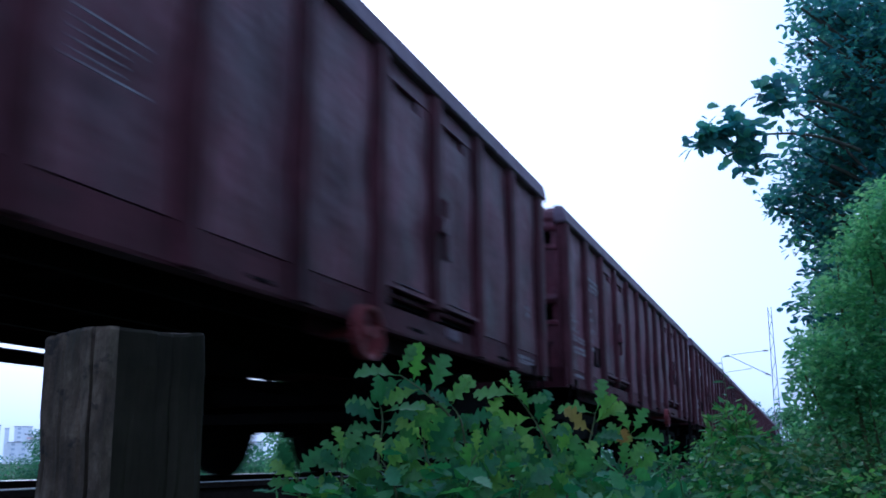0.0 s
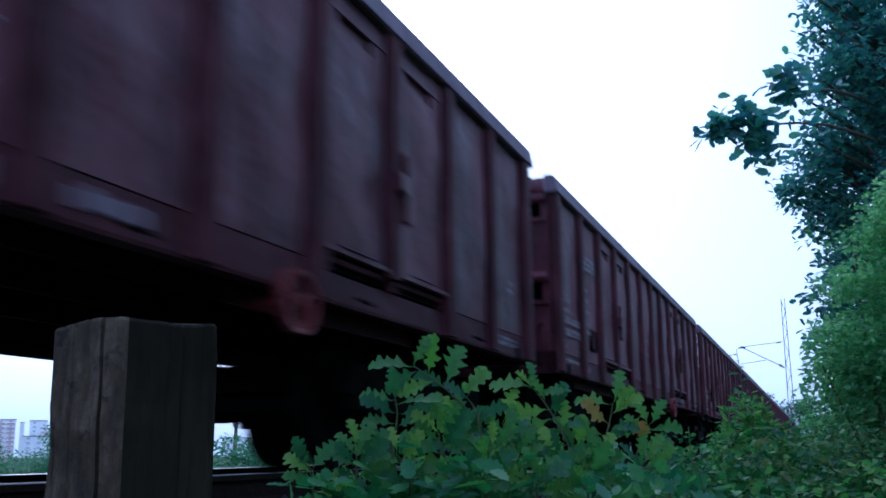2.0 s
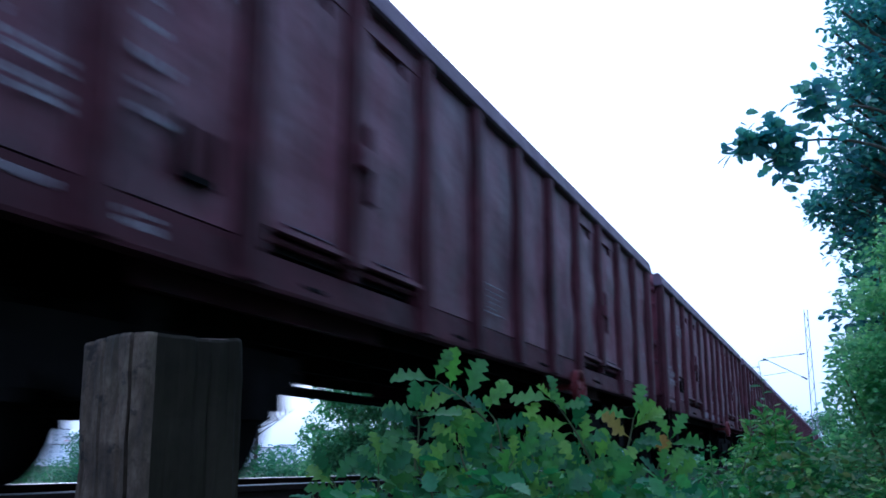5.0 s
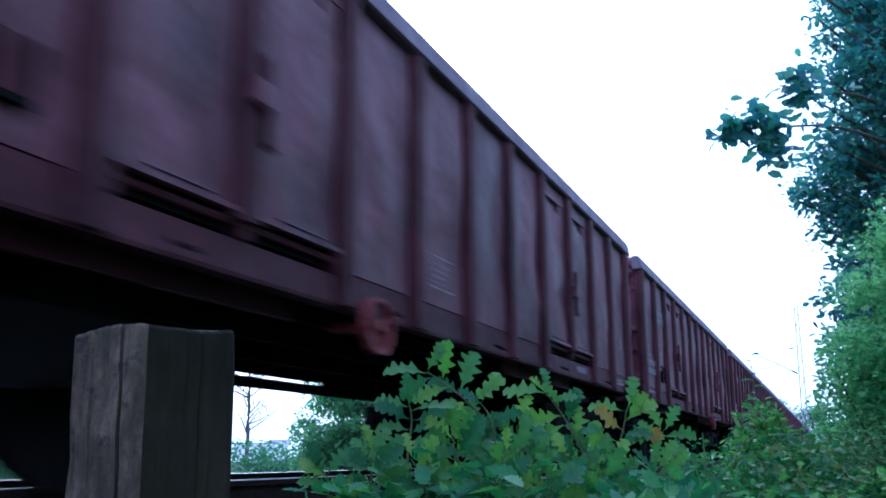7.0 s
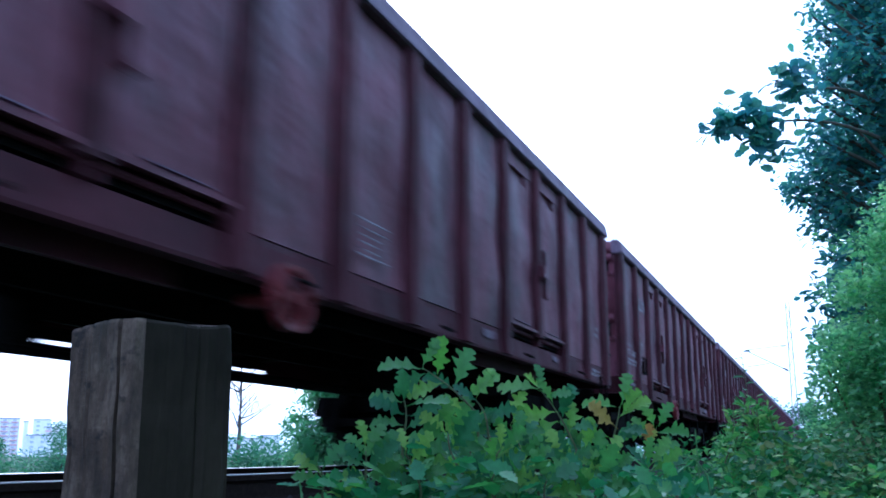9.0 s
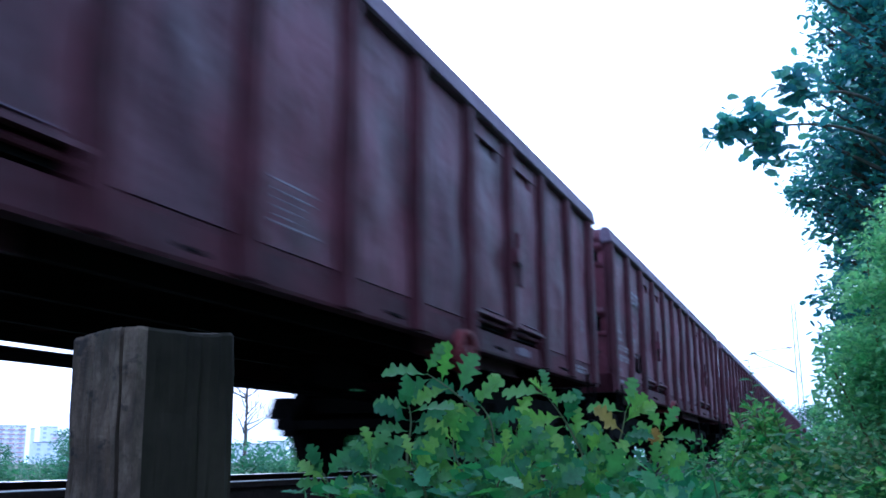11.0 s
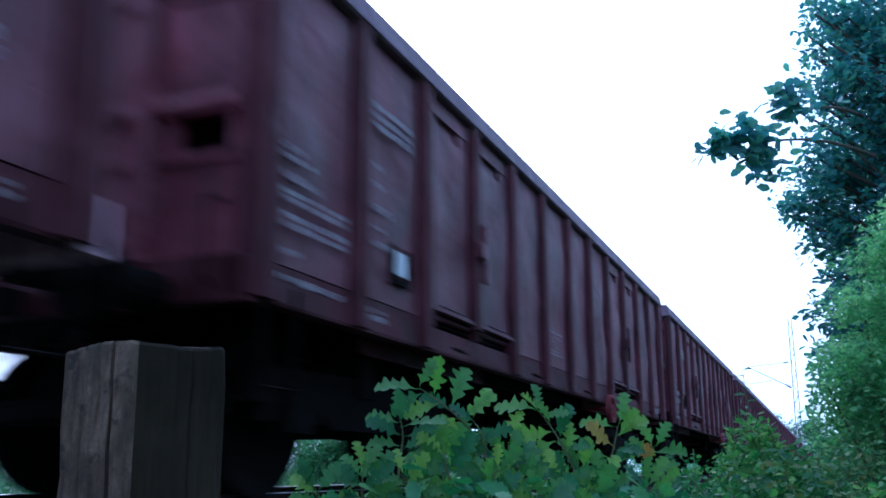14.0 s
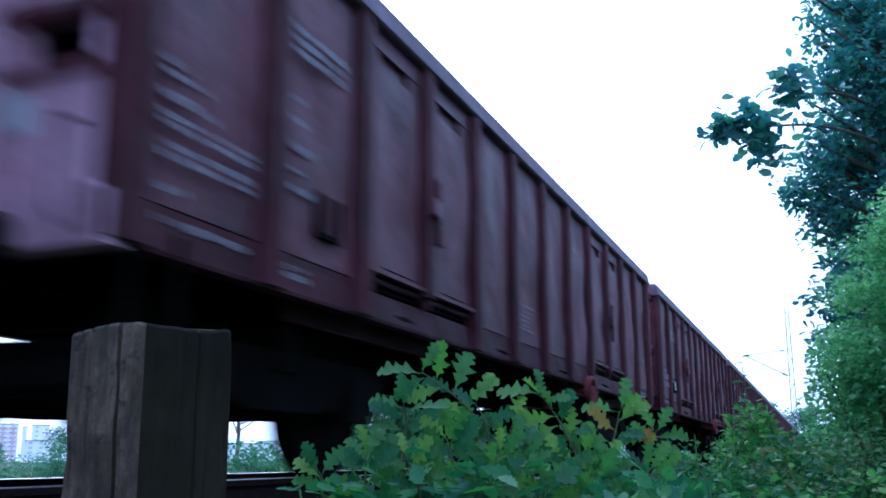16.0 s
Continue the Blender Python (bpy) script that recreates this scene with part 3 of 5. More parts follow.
        part("end_rail", bm, OXIDE_END, wall)
        for xx in (-0.74, 0.74):
            bm = prism(bmesh.new(), [(xx - 0.08, 0.055), (xx - 0.05, -0.02), (xx + 0.05, -0.02), (xx + 0.08, 0.055)], SEAM, CHORD, 2)
            bmesh.ops.transform(bm, matrix=turn, verts=bm.verts)
            part("end_post", bm, OXIDE_END, wall)
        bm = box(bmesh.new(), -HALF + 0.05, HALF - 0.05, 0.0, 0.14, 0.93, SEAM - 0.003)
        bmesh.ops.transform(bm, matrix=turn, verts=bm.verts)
        beam = part("buffer_beam", bm, RIB_SHADE_RED, w)
        for xx in (-0.875, 0.875):
            bm = bmesh.new()
            tube(bm, [(xx, 0.0, 0.99), (xx, -0.30, 0.99)], [0.11, 0.10], 14)
            tube(bm, [(xx, -0.30, 0.99), (xx, -0.46, 0.99)], [0.075, 0.075], 14)
            tube(bm, [(xx, -0.46, 0.99), (xx, -0.50, 0.99), (xx, -0.505, 0.99)], [0.20, 0.21, 0.18], 20)
            bmesh.ops.transform(bm, matrix=turn, verts=bm.verts)
            part("buffer", bm, BLACK_STEEL, beam)
        bm = bmesh.new()
        box(bm, -0.05, 0.05, -0.22, 0.0, 0.93, 1.06)
        tube(bm, [(0, -0.18, 0.98), (0, -0.38, 0.96), (0, -0.515, 0.95)], [0.03, 0.035, 0.03], 8)
        tube(bm, [(0.22, 0.0, 0.9), (0.24, -0.22, 0.72), (0.15, -0.42, 0.62), (0.02, -0.515, 0.66)], [0.022] * 4, 8)
        bmesh.ops.transform(bm, matrix=turn, verts=bm.verts)
        part("coupling", bm, BLACK_STEEL, beam)
        for hx in (-0.45, 0.45):
            bm = tube(bmesh.new(), [(hx, 0.0, 0.82), (hx, -0.08, 0.70), (hx * 0.9, -0.22, 0.42), (hx * 0.75, -0.36, 0.34), (hx * 0.7, -0.5, 0.40)], [0.024] * 5, 8)
            bmesh.ops.transform(bm, matrix=turn, verts=bm.verts)
            part("brake_hose", bm, BLACK_STEEL, beam)
        bm = box(bmesh.new(), -1.1, 1.1, 0.30, 0.36, 0.42, 0.52)
        bmesh.ops.transform(bm, matrix=turn, verts=bm.verts)
        part("brake_beam", bm, BLACK_STEEL, beam)
        bm = bmesh.new()
        tube(bm, [(HALF - 0.22, -0.03, 1.0), (HALF - 0.22, -0.09, 1.05), (HALF - 0.22, -0.09, 1.42), (HALF - 0.22, 0.05, 1.46)], [0.013] * 4, 6)
        bmesh.ops.transform(bm, matrix=turn, verts=bm.verts)
        part("grab_rail", bm, BLACK_STEEL, beam)
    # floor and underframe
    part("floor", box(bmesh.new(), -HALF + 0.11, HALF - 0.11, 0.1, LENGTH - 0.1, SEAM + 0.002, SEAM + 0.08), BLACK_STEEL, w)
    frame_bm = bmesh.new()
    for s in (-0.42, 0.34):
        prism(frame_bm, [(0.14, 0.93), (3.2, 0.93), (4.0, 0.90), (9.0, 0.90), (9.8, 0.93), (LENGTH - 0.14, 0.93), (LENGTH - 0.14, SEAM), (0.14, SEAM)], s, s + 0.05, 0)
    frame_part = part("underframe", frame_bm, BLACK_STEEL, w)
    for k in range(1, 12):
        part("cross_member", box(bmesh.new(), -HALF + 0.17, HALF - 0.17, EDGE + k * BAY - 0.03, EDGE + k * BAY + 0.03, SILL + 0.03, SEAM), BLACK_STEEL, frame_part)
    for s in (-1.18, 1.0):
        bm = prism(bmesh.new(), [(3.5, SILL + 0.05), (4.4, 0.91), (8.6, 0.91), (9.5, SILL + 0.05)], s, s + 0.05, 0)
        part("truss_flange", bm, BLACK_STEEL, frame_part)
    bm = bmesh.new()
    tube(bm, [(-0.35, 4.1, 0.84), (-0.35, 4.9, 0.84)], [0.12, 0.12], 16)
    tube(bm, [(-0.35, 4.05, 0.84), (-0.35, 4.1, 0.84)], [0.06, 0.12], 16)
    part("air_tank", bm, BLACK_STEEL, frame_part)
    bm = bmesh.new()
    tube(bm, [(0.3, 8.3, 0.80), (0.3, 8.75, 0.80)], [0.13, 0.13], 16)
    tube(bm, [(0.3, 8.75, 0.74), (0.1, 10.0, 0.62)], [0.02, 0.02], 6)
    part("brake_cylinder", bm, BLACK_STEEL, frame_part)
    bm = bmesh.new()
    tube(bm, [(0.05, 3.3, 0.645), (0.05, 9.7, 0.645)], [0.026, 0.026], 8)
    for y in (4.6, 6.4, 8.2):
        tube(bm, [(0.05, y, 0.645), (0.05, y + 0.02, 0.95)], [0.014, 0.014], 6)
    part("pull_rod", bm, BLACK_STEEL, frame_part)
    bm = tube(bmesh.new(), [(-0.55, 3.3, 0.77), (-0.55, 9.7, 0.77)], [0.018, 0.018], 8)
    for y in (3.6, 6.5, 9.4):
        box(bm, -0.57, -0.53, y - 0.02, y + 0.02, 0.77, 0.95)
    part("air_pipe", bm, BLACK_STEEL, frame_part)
    for y in (2.0, 11.0):
        build_bogie(w, y)
    return w


def handwheel(w, y):
    """Red brake handwheel on a bracket outside the sill."""
    bm = bmesh.new()
    z, r, x = 0.885, 0.16, HALF + 0.0
    n = 28
    rim = []
    for k in range(n):
        a = 6.2832 * k / n
        ring = []
        for dx, dr in ((-0.03, -0.014), (0.03, -0.014), (0.034, 0.012), (-0.034, 0.012)):
            ring.append(bm.verts.new((x + dx, y + (r + dr) * math.cos(a), z + (r + dr) * math.sin(a))))
        rim.append(ring)
    for k in range(n):
        a, b = rim[k], rim[(k + 1) % n]
        for j in range(4):
            bm.faces.new((a[j], a[(j + 1) % 4], b[(j + 1) % 4], b[j]))
    wheel = part("brake_handwheel", bm, BRAKE_RED, w, "dull red brake handwheel below the sill")
    bm = bmesh.new()
    for k in range(3):
        a = 2.094 * k + 0.4
        tube(bm, [(x, y, z), (x, y + r * math.cos(a), z + r * math.sin(a))], [0.018, 0.014], 6)
    tube(bm, [(HALF - 0.3, y, z), (x + 0.03, y, z)], [0.03, 0.035], 10)
    part("spoke", bm, BRAKE_RED, wheel)


def wagon_row(n, t):
    y = FRONT0 + SPEED * t + 0.0004 * t * t - PITCH * n - LENGTH
    return pose(TRACK_X + VEER * y, y, 0, 0, 0, -math.degrees(VEER))


HANDWHEEL_BACK = {3: 8.28, 4: 8.2, -2: 8.2, -5: 8.2}    # how far behind the leading end the handwheel sits


def build_train():
    master = build_wagon()
    wagons = {}
    for n in range(-7, 10):
        wagons[n] = master if n == -7 else copy_thing(master, wagon_row(n, 0))
    for n, w in wagons.items():
        w.matrix_basis = wagon_row(n, 0)
        handwheel(w, LENGTH - HANDWHEEL_BACK.get(n, 4.68))
    # what sets single wagons apart
    part("placard", box(bmesh.new(), HALF - 0.058, HALF - 0.044, 1.79, 1.95, 1.38, 1.54), STICKER, wagons[6], "white paper placard")
    part("end_mark", prism(bmesh.new(), [(0.97, 1.59), (1.17, 1.59), (1.12, 1.66), (1.05, 1.68)], 0.036, 0.049, 1), YELLOW, wagons[3], "yellow chalk mark on the end")
    part("end_mark", box(bmesh.new(), 0.60, 0.97, 0.041, 0.0495, 1.44, 1.61), STICKER, wagons[7], "pale patch on the end wall")
    def chalk(n, y0, y1, z0, z1, seed):
        """A ragged streak of spilt white dust on the sill or the sheet above it."""
        rng = random.Random(seed)
        x = HALF - (0.0555 if z1 < SEAM else 0.052)
        k = 9
        top = [(y0 + (y1 - y0) * i / k, z1 - rng.uniform(0, 0.3) * (z1 - z0)) for i in range(k + 1)]
        low = [(y0 + (y1 - y0) * i / k, z0 + rng.uniform(0, 0.3) * (z1 - z0)) for i in range(k, -1, -1)]
        part("chalk_streak", prism(bmesh.new(), low[::-1] + top[::-1], x, x + 0.004, 0), CHALK, wagons[n], "ragged streak of pale dust on the paint")
    for seed, (n, y0, y1, z0, z1) in enumerate([(1, 4.55, 5.32, 0.97, 1.14), (1, 5.62, 6.30, 0.98, 1.12), (1, 6.7, 7.15, 1.0, 1.13), (4, 8.02, 8.32, 1.04, 1.13), (4, 10.2, 10.4, 1.03, 1.10), (3, 9.9, 10.3, 1.02, 1.11),
                                                (5, 9.8, 10.2, 1.0, 1.10), (0, 9.9, 10.2, 1.02, 1.12)]):
        chalk(n, y0, y1, z0, z1, seed)
    # painted panels of figures sit at another height on two wagons
    for n, dy, dz in ((0, 0.0, 0.345), (1, 0.15, 0.08)):
        for o in wagons[n].children:
            if o.name.split(".")[0] in ("load_table", "table_rule"):
                o.matrix_basis = pose(0, dy if o.data.vertices[0].co.x > 0 else -dy, dz)
    # this wagon's ends take the paint with sky light mixed in
    for o in wagons[7].children_recursive:
        if o.name.split(".")[0] in ("end_wall", "end_rail", "end_post", "buffer_beam"):
            o.data = o.data.copy()
            o.data.materials[0] = SKYLIT_END
            if o.name.startswith("end_wall"):
                tagged(o, "pinkish end wall with sky light in its colour")
    return wagons


# ---------------------------------------------------------------- plants
OAK_LEFT = ((0.0, 0.010), (0.10, 0.026), (0.18, 0.055), (0.26, 0.15), (0.34, 0.205), (0.365, 0.115), (0.40, 0.105), (0.48, 0.22), (0.57, 0.285), (0.585, 0.18), (0.61, 0.12), (0.66, 0.16), (0.73, 0.26), (0.79, 0.265), (0.80, 0.16), (0.83, 0.12), (0.89, 0.19), (0.94, 0.155), (0.965, 0.06), (1.0, 0.0))


def oak_leaf_mesh(seed):
    """A lobed oak blade along +y, 1 long, folded at the midrib and curved down to its tip."""
    rng = random.Random(seed)
    bm = bmesh.new()
    fold, curl = rng.uniform(0.15, 0.65), rng.uniform(0.05, 0.45)
    mid, lobes = [], {-1: [], 1: []}
    n = len(OAK_LEFT)
    shift = {s: rng.uniform(-0.05, 0.05) for s in (-1, 1)}
    swell = {s: [rng.uniform(0.78, 1.25) for k in range(5)] for s in (-1, 1)}
    for i, (y, wd) in enumerate(OAK_LEFT):
        ym = i / (n - 1)
        mid.append(bm.verts.new((0.04 * math.sin(4 * ym + seed), ym, -curl * ym * ym)))
        for s in (-1, 1):
            lobe = min(int(y / 0.2), 4)
            wj = wd * swell[s][lobe] * rng.uniform(0.92, 1.08)
            yj = y + shift[s] * math.sin(math.pi * y) + rng.uniform(-0.012, 0.012)
            lobes[s].append(bm.verts.new((s * wj + 0.04 * math.sin(4 * yj + seed), yj, fold * wj - curl * yj * yj + 0.07 * noise.noise((wj * 9, yj * 6, seed)))))
    for s in (-1, 1):
        for i in range(n - 1):
            q = (mid[i], mid[i + 1], lobes[s][i + 1], lobes[s][i])
            f = bm.faces.new(q if s < 0 else q[::-1])
            f.smooth = True
    tube(bm, [(0, -0.12, 0.02), (0, 0.02, 0.002)], [0.008, 0.008], 4)
    me = bpy.data.meshes.new("leaf")
    bm.normal_update()
    bm.to_mesh(me)
    bm.free()
    return me


OAK_MESHES = [oak_leaf_mesh(s) for s in range(6)]
YELLOW_MESH = oak_leaf_mesh(9)
for me_leaf in OAK_MESHES:
    me_leaf.materials.append(OAK_LEAF)
YELLOW_MESH.materials.append(OAK_LEAF_YOUNG)
TIP_MESHES = [oak_leaf_mesh(s) for s in range(12, 16)]
for me_leaf in TIP_MESHES:
    me_leaf.materials.append(OAK_LEAF_TIP)


def bent(a, b, sag, n=7):
    """Points from a to b, bowed."""
    a, b = Vector(a), Vector(b)
    side = Vector(sag)
    return [a.lerp(b, i / (n - 1)) + side * math.sin(math.pi * i / (n - 1)) for i in range(n)]


def leaf_pose(p, aim, up, size):
    y = Vector(aim).normalized()
    x = y.cross(Vector(up)).normalized()
    z = x.cross(y)
    m = Matrix((x, y, z)).transposed().to_4x4()
    return Matrix.Translation(p) @ m @ Matrix.Scale(size, 4)


SIDE, RISE, NEAR = Vector((0.93, 0.365, 0.0)), Vector((0.08, -0.2, 0.977)), Vector((0.36, -0.91, -0.21))   # along the bank, up, out towards the path
TINTS = {0: OAK_MESHES, 1: TIP_MESHES, 2: [YELLOW_MESH]}


def oak_sapling(base, shoots, seed, label="young oak shoot with green lobed leaves by the track"):
    """A stem from the ground that forks into shoots; each leaf, a part of its own, leaves its shoot at u, at an angle across the bank."""
    rng = random.Random(seed)
    t = thing("oak_sapling", label, "sapling", "oak saplings", pose(*base))
    o = Vector(base)
    starts = [Vector(a) for a, b, leaves in shoots]
    mean = sum(starts, Vector()) / len(starts)
    fork = Vector((mean.x, mean.y, min(p.z for p in starts) - 0.15)) - o
    part("stem", tube(bmesh.new(), bent((0, 0, -0.03), fork, (0.03, 0.02, 0)), [0.010, 0.009, 0.008, 0.0075, 0.007, 0.006, 0.005]), TWIG, t)
    for a, b, leaves in shoots:
        a, b = Vector(a) - o, Vector(b) - o
        lower = bent(fork, a, (rng.uniform(-0.02, 0.02), 0.01, 0), 5)
        upper = bent(a, b, SIDE * rng.uniform(-0.012, 0.012) + RISE * 0.008, 9)
        part("twig", tube(bmesh.new(), lower[:-1] + upper, list(np.linspace(0.0042, 0.0014, 13)), 6), TWIG, t)
        for u, turn, size, tint in leaves:
            i = min(int(u * 8), 7)
            p = upper[i].lerp(upper[i + 1], u * 8 - i) + NEAR * rng.uniform(-0.015, 0.02)
            g = math.radians(turn + rng.uniform(-8, 8))
            lean = rng.uniform(-0.25, 0.5)
            aim = SIDE * math.cos(g) + RISE * math.sin(g) + NEAR * lean
            up = NEAR * rng.uniform(0.35, 1.0) + RISE * rng.uniform(0.25, 1.0) + SIDE * rng.uniform(-0.35, 0.35)
            shared("leaf", rng.choice(TINTS[tint]), t, leaf_pose(p + aim.normalized() * size * 0.1, aim, up, size * math.sqrt(1 + lean * lean)))
    return t


def fill_shoot(rng, a, b, count=10, size=0.072, tint=0):
    """Leaves for a shoot that nobody sees singly: alternate sides, a fan at the tip."""
    leaves = []
    for k in range(count):
        u = 0.1 + 0.9 * k / (count - 1)
        turn = 90 + (1 if k % 2 else -1) * rng.uniform(35, 100) * (1.1 - 0.5 * u) if k < count - 1 else 90 + rng.uniform(-25, 25)
        leaves.append((u, turn, size * rng.uniform(0.75, 1.15), tint if rng.random() < 0.6 else 1 - tint))
    return a, b, leaves


BLADES = {
    "oval": (((0, 0), (0.2, 0.26), (0.5, 0.35), (0.8, 0.21), (1.0, 0.0)), 0.3),
    "narrow": (((0, 0), (0.3, 0.13), (0.65, 0.13), (1.0, 0.0)), 0.2),
    "fine": (((0, 0), (0.42, 0.29), (1.0, 0.0)), 0.3),
    "oak": (((0, 0.01), (0.15, 0.09), (0.30, 0.21), (0.38, 0.15), (0.52, 0.29), (0.60, 0.20), (0.72, 0.30), (0.80, 0.18), (0.90, 0.19), (1.0, 0.0)), 0.25),
}


def leaf_cloud(name, centres, sizes, blade, mat, parent=None, seed=0, droop=0.2, up_bias=0.8):
    """Many single leaves in one mesh: each a folded blade of its own at a given centre."""
    rng = np.random.default_rng(seed)
    outline, fold = BLADES[blade]
    n = len(centres)
    o = np.array(outline)
    k = len(o)
    left = np.stack([-o[:, 1], o[:, 0], fold * o[:, 1]], 1)
    right = left * np.array((-1, 1, 1))
    mid = np.stack([0 * o[:, 0], o[:, 0], 0 * o[:, 0]], 1)
    flat = np.concatenate([left, mid, right])
    az = rng.uniform(0, 2 * np.pi, n)
    aim = np.stack([np.cos(az), np.sin(az), rng.normal(-droop, 0.45, n)], 1)
    aim /= np.linalg.norm(aim, axis=1)[:, None]
    up = rng.normal(0, 0.55, (n, 3)) + np.array((0, -0.15, up_bias))
    x = np.cross(aim, up)
    x /= np.linalg.norm(x, axis=1)[:, None]
    z = np.cross(x, aim)
    basis = np.stack([x, aim, z], 2)
    pts = np.einsum("nij,kj->nki", basis, flat) * np.asarray(sizes)[:, None, None] + np.asarray(centres)[:, None, :]
    one = []
    for i in range(k - 1):
        one.append((k + i, k + i + 1, i + 1, i))
        one.append((2 * k + i, 2 * k + i + 1, k + i + 1, k + i))
    one = np.array(one)
    faces = (one[None] + (np.arange(n) * 3 * k)[:, None, None]).reshape(-1, 4)
    me = bpy.data.meshes.new(name)
    me.from_pydata(pts.reshape(-1, 3).tolist(), [], faces.tolist())
    me.materials.append(mat)
    me.shade_smooth()
    ob = new(name, me)
    ob.parent = parent
    return ob


def clump_points(rng, lumps, per_volume, shell=0.55):
    """Leaf places in ellipsoid lumps, thicker near their skin and uneven."""
    out = []
    for (cx, cy, cz, rx, ry, rz) in lumps:
        n = max(6, int(per_volume * rx * ry * rz * 4.19))
        d = rng.normal(0, 1, (n, 3))
        d /= np.linalg.norm(d, axis=1)[:, None]
        r = (shell + (1.08 - shell) * rng.random(n) ** 0.7)[:, None]
        p = d * r * np.array((rx, ry, rz))
        out.append(p + np.array((cx, cy, cz)))
    return np.concatenate(out)


def lumpy(rng, box_lo, box_hi, count, size):
    lo, hi = np.array(box_lo), np.array(box_hi)
    c = lo + rng.random((count, 3)) * (hi - lo)
    s = rng.uniform(size[0], size[1], (count, 1)) * np.array((1, 1, 0.75)) * rng.uniform(0.8, 1.2, (count, 3))
    return np.concatenate([c, s], 1)


def bush(name, label, base, lumps, blade, mat, leaf, density, seed, stems=6, group="lineside shrubs"):
    rng = np.random.default_rng(seed)
    t = thing(name, label, "bush", group, pose(*base))
    b = np.array(base)
    lumps = np.array(lumps, float)
    lumps[:, :3] -= b
    bm = bmesh.new()
    for i in range(stems):
        c = lumps[rng.integers(len(lumps))]
        pts = bent((rng.normal(0, 0.05), rng.normal(0, 0.05), -0.02), c[:3], tuple(rng.normal(0, 0.06, 3)), 7)
        tube(bm, pts, list(np.linspace(0.018, 0.004, 7)), 6)
    part("stem", bm, TWIG, t)
    pts = clump_points(rng, lumps, density)
    leaf_cloud("foliage", pts, rng.uniform(leaf[0], leaf[1], len(pts)), blade, mat, t, seed)
    return t


def build_plants():
    # foreground oak shoots between the camera and the track
    pick = random.Random(8)
    oak_sapling((-0.84, 2.40, -0.66), [
        ((-0.785, 2.273, 0.211), (-0.899, 2.204, 0.318), [(1.0, 68, 0.072, 0), (0.97, 172, 0.102, 0), (0.72, 82, 0.088, 1), (0.48, 68, 0.105, 1), (0.60, 190, 0.092, 1), (0.88, 205, 0.088, 0), (0.25, 50, 0.095, 1), (0.15, 205, 0.10, 1), (0.4, 150, 0.08, 0)]),
        ((-0.754, 2.275, 0.158), (-0.776, 2.248, 0.239), [(1.0, 72, 0.080, 1), (0.9, 140, 0.065, 0), (0.6, 205, 0.085, 1), (0.5, 15, 0.065, 0), (0.3, 215, 0.09, 1), (0.15, 330, 0.08, 0)])], 11)
    oak_sapling((-0.96, 2.32, -0.62), [
        ((-0.928, 2.147, 0.137), (-0.916, 2.128, 0.237), [(1.0, 100, 0.065, 0), (0.9, 158, 0.078, 0), (0.82, 28, 0.09, 1), (0.6, 150, 0.078, 0), (0.55, 22, 0.085, 0), (0.35, 168, 0.072, 0), (0.22, 25, 0.068, 0), (0.05, 190, 0.08, 0)]),
        fill_shoot(pick, (-0.974, 2.041, 0.041), (-0.967, 2.026, 0.116)), fill_shoot(pick, (-0.857, 2.089, 0.033), (-0.883, 2.061, 0.109))], 17)
    oak_sapling((-0.60, 2.62, -0.70), [
        ((-0.588, 2.503, 0.121), (-0.664, 2.438, 0.273), [(1.0, 98, 0.062, 0), (0.98, 168, 0.105, 1), (1.0, 142, 0.06, 1), (0.86, 30, 0.055, 0), (0.70, 118, 0.07, 1), (0.60, 178, 0.098, 1), (0.55, 62, 0.08, 0), (0.42, 188, 0.11, 1), (0.45, 78, 0.075, 0),
                                                          (0.25, 200, 0.09, 1), (0.2, 80, 0.08, 1), (0.3, 20, 0.075, 0), (0.05, 170, 0.09, 0)]),
        fill_shoot(pick, (-0.647, 2.323, 0.041), (-0.681, 2.287, 0.136)), fill_shoot(pick, (-0.566, 2.424, 0.024), (-0.587, 2.397, 0.106))], 12)
    oak_sapling((-0.50, 2.72, -0.74), [
        ((-0.519, 2.596, 0.121), (-0.486, 2.583, 0.232), [(1.0, 72, 0.085, 1), (0.95, 165, 0.088, 1), (0.8, 18, 0.085, 1), (0.7, 48, 0.085, 1), (0.45, 128, 0.09, 2), (0.4, 10, 0.07, 0), (0.2, 170, 0.08, 1), (0.1, 40, 0.08, 0)]),
        fill_shoot(pick, (-0.496, 2.496, 0.022), (-0.527, 2.47, 0.083))], 13)
    oak_sapling((-0.40, 2.80, -0.74), [
        ((-0.443, 2.673, 0.105), (-0.406, 2.671, 0.177), [(1.0, 65, 0.072, 1), (0.9, 105, 0.075, 1), (0.8, 0, 0.09, 1), (0.5, 125, 0.065, 1), (0.3, 95, 0.055, 2), (0.2, 72, 0.05, 2), (0.6, 165, 0.075, 1), (0.1, 20, 0.08, 0)]),
        fill_shoot(pick, (-0.419, 2.593, 0.019), (-0.421, 2.577, 0.081))], 18)
    oak_sapling((-0.76, 2.30, -0.68), [fill_shoot(pick, (-0.785, 2.177, 0.059), (-0.81, 2.144, 0.157), 9, 0.09), fill_shoot(pick, (-0.725, 2.248, 0.043), (-0.711, 2.235, 0.121)), fill_shoot(pick, (-0.70, 2.15, 0.0), (-0.69, 2.13, 0.07)),
                                       fill_shoot(pick, (-0.60, 2.22, -0.01), (-0.59, 2.20, 0.05)), fill_shoot(pick, (-0.50, 2.30, -0.01), (-0.48, 2.28, 0.045))], 15)
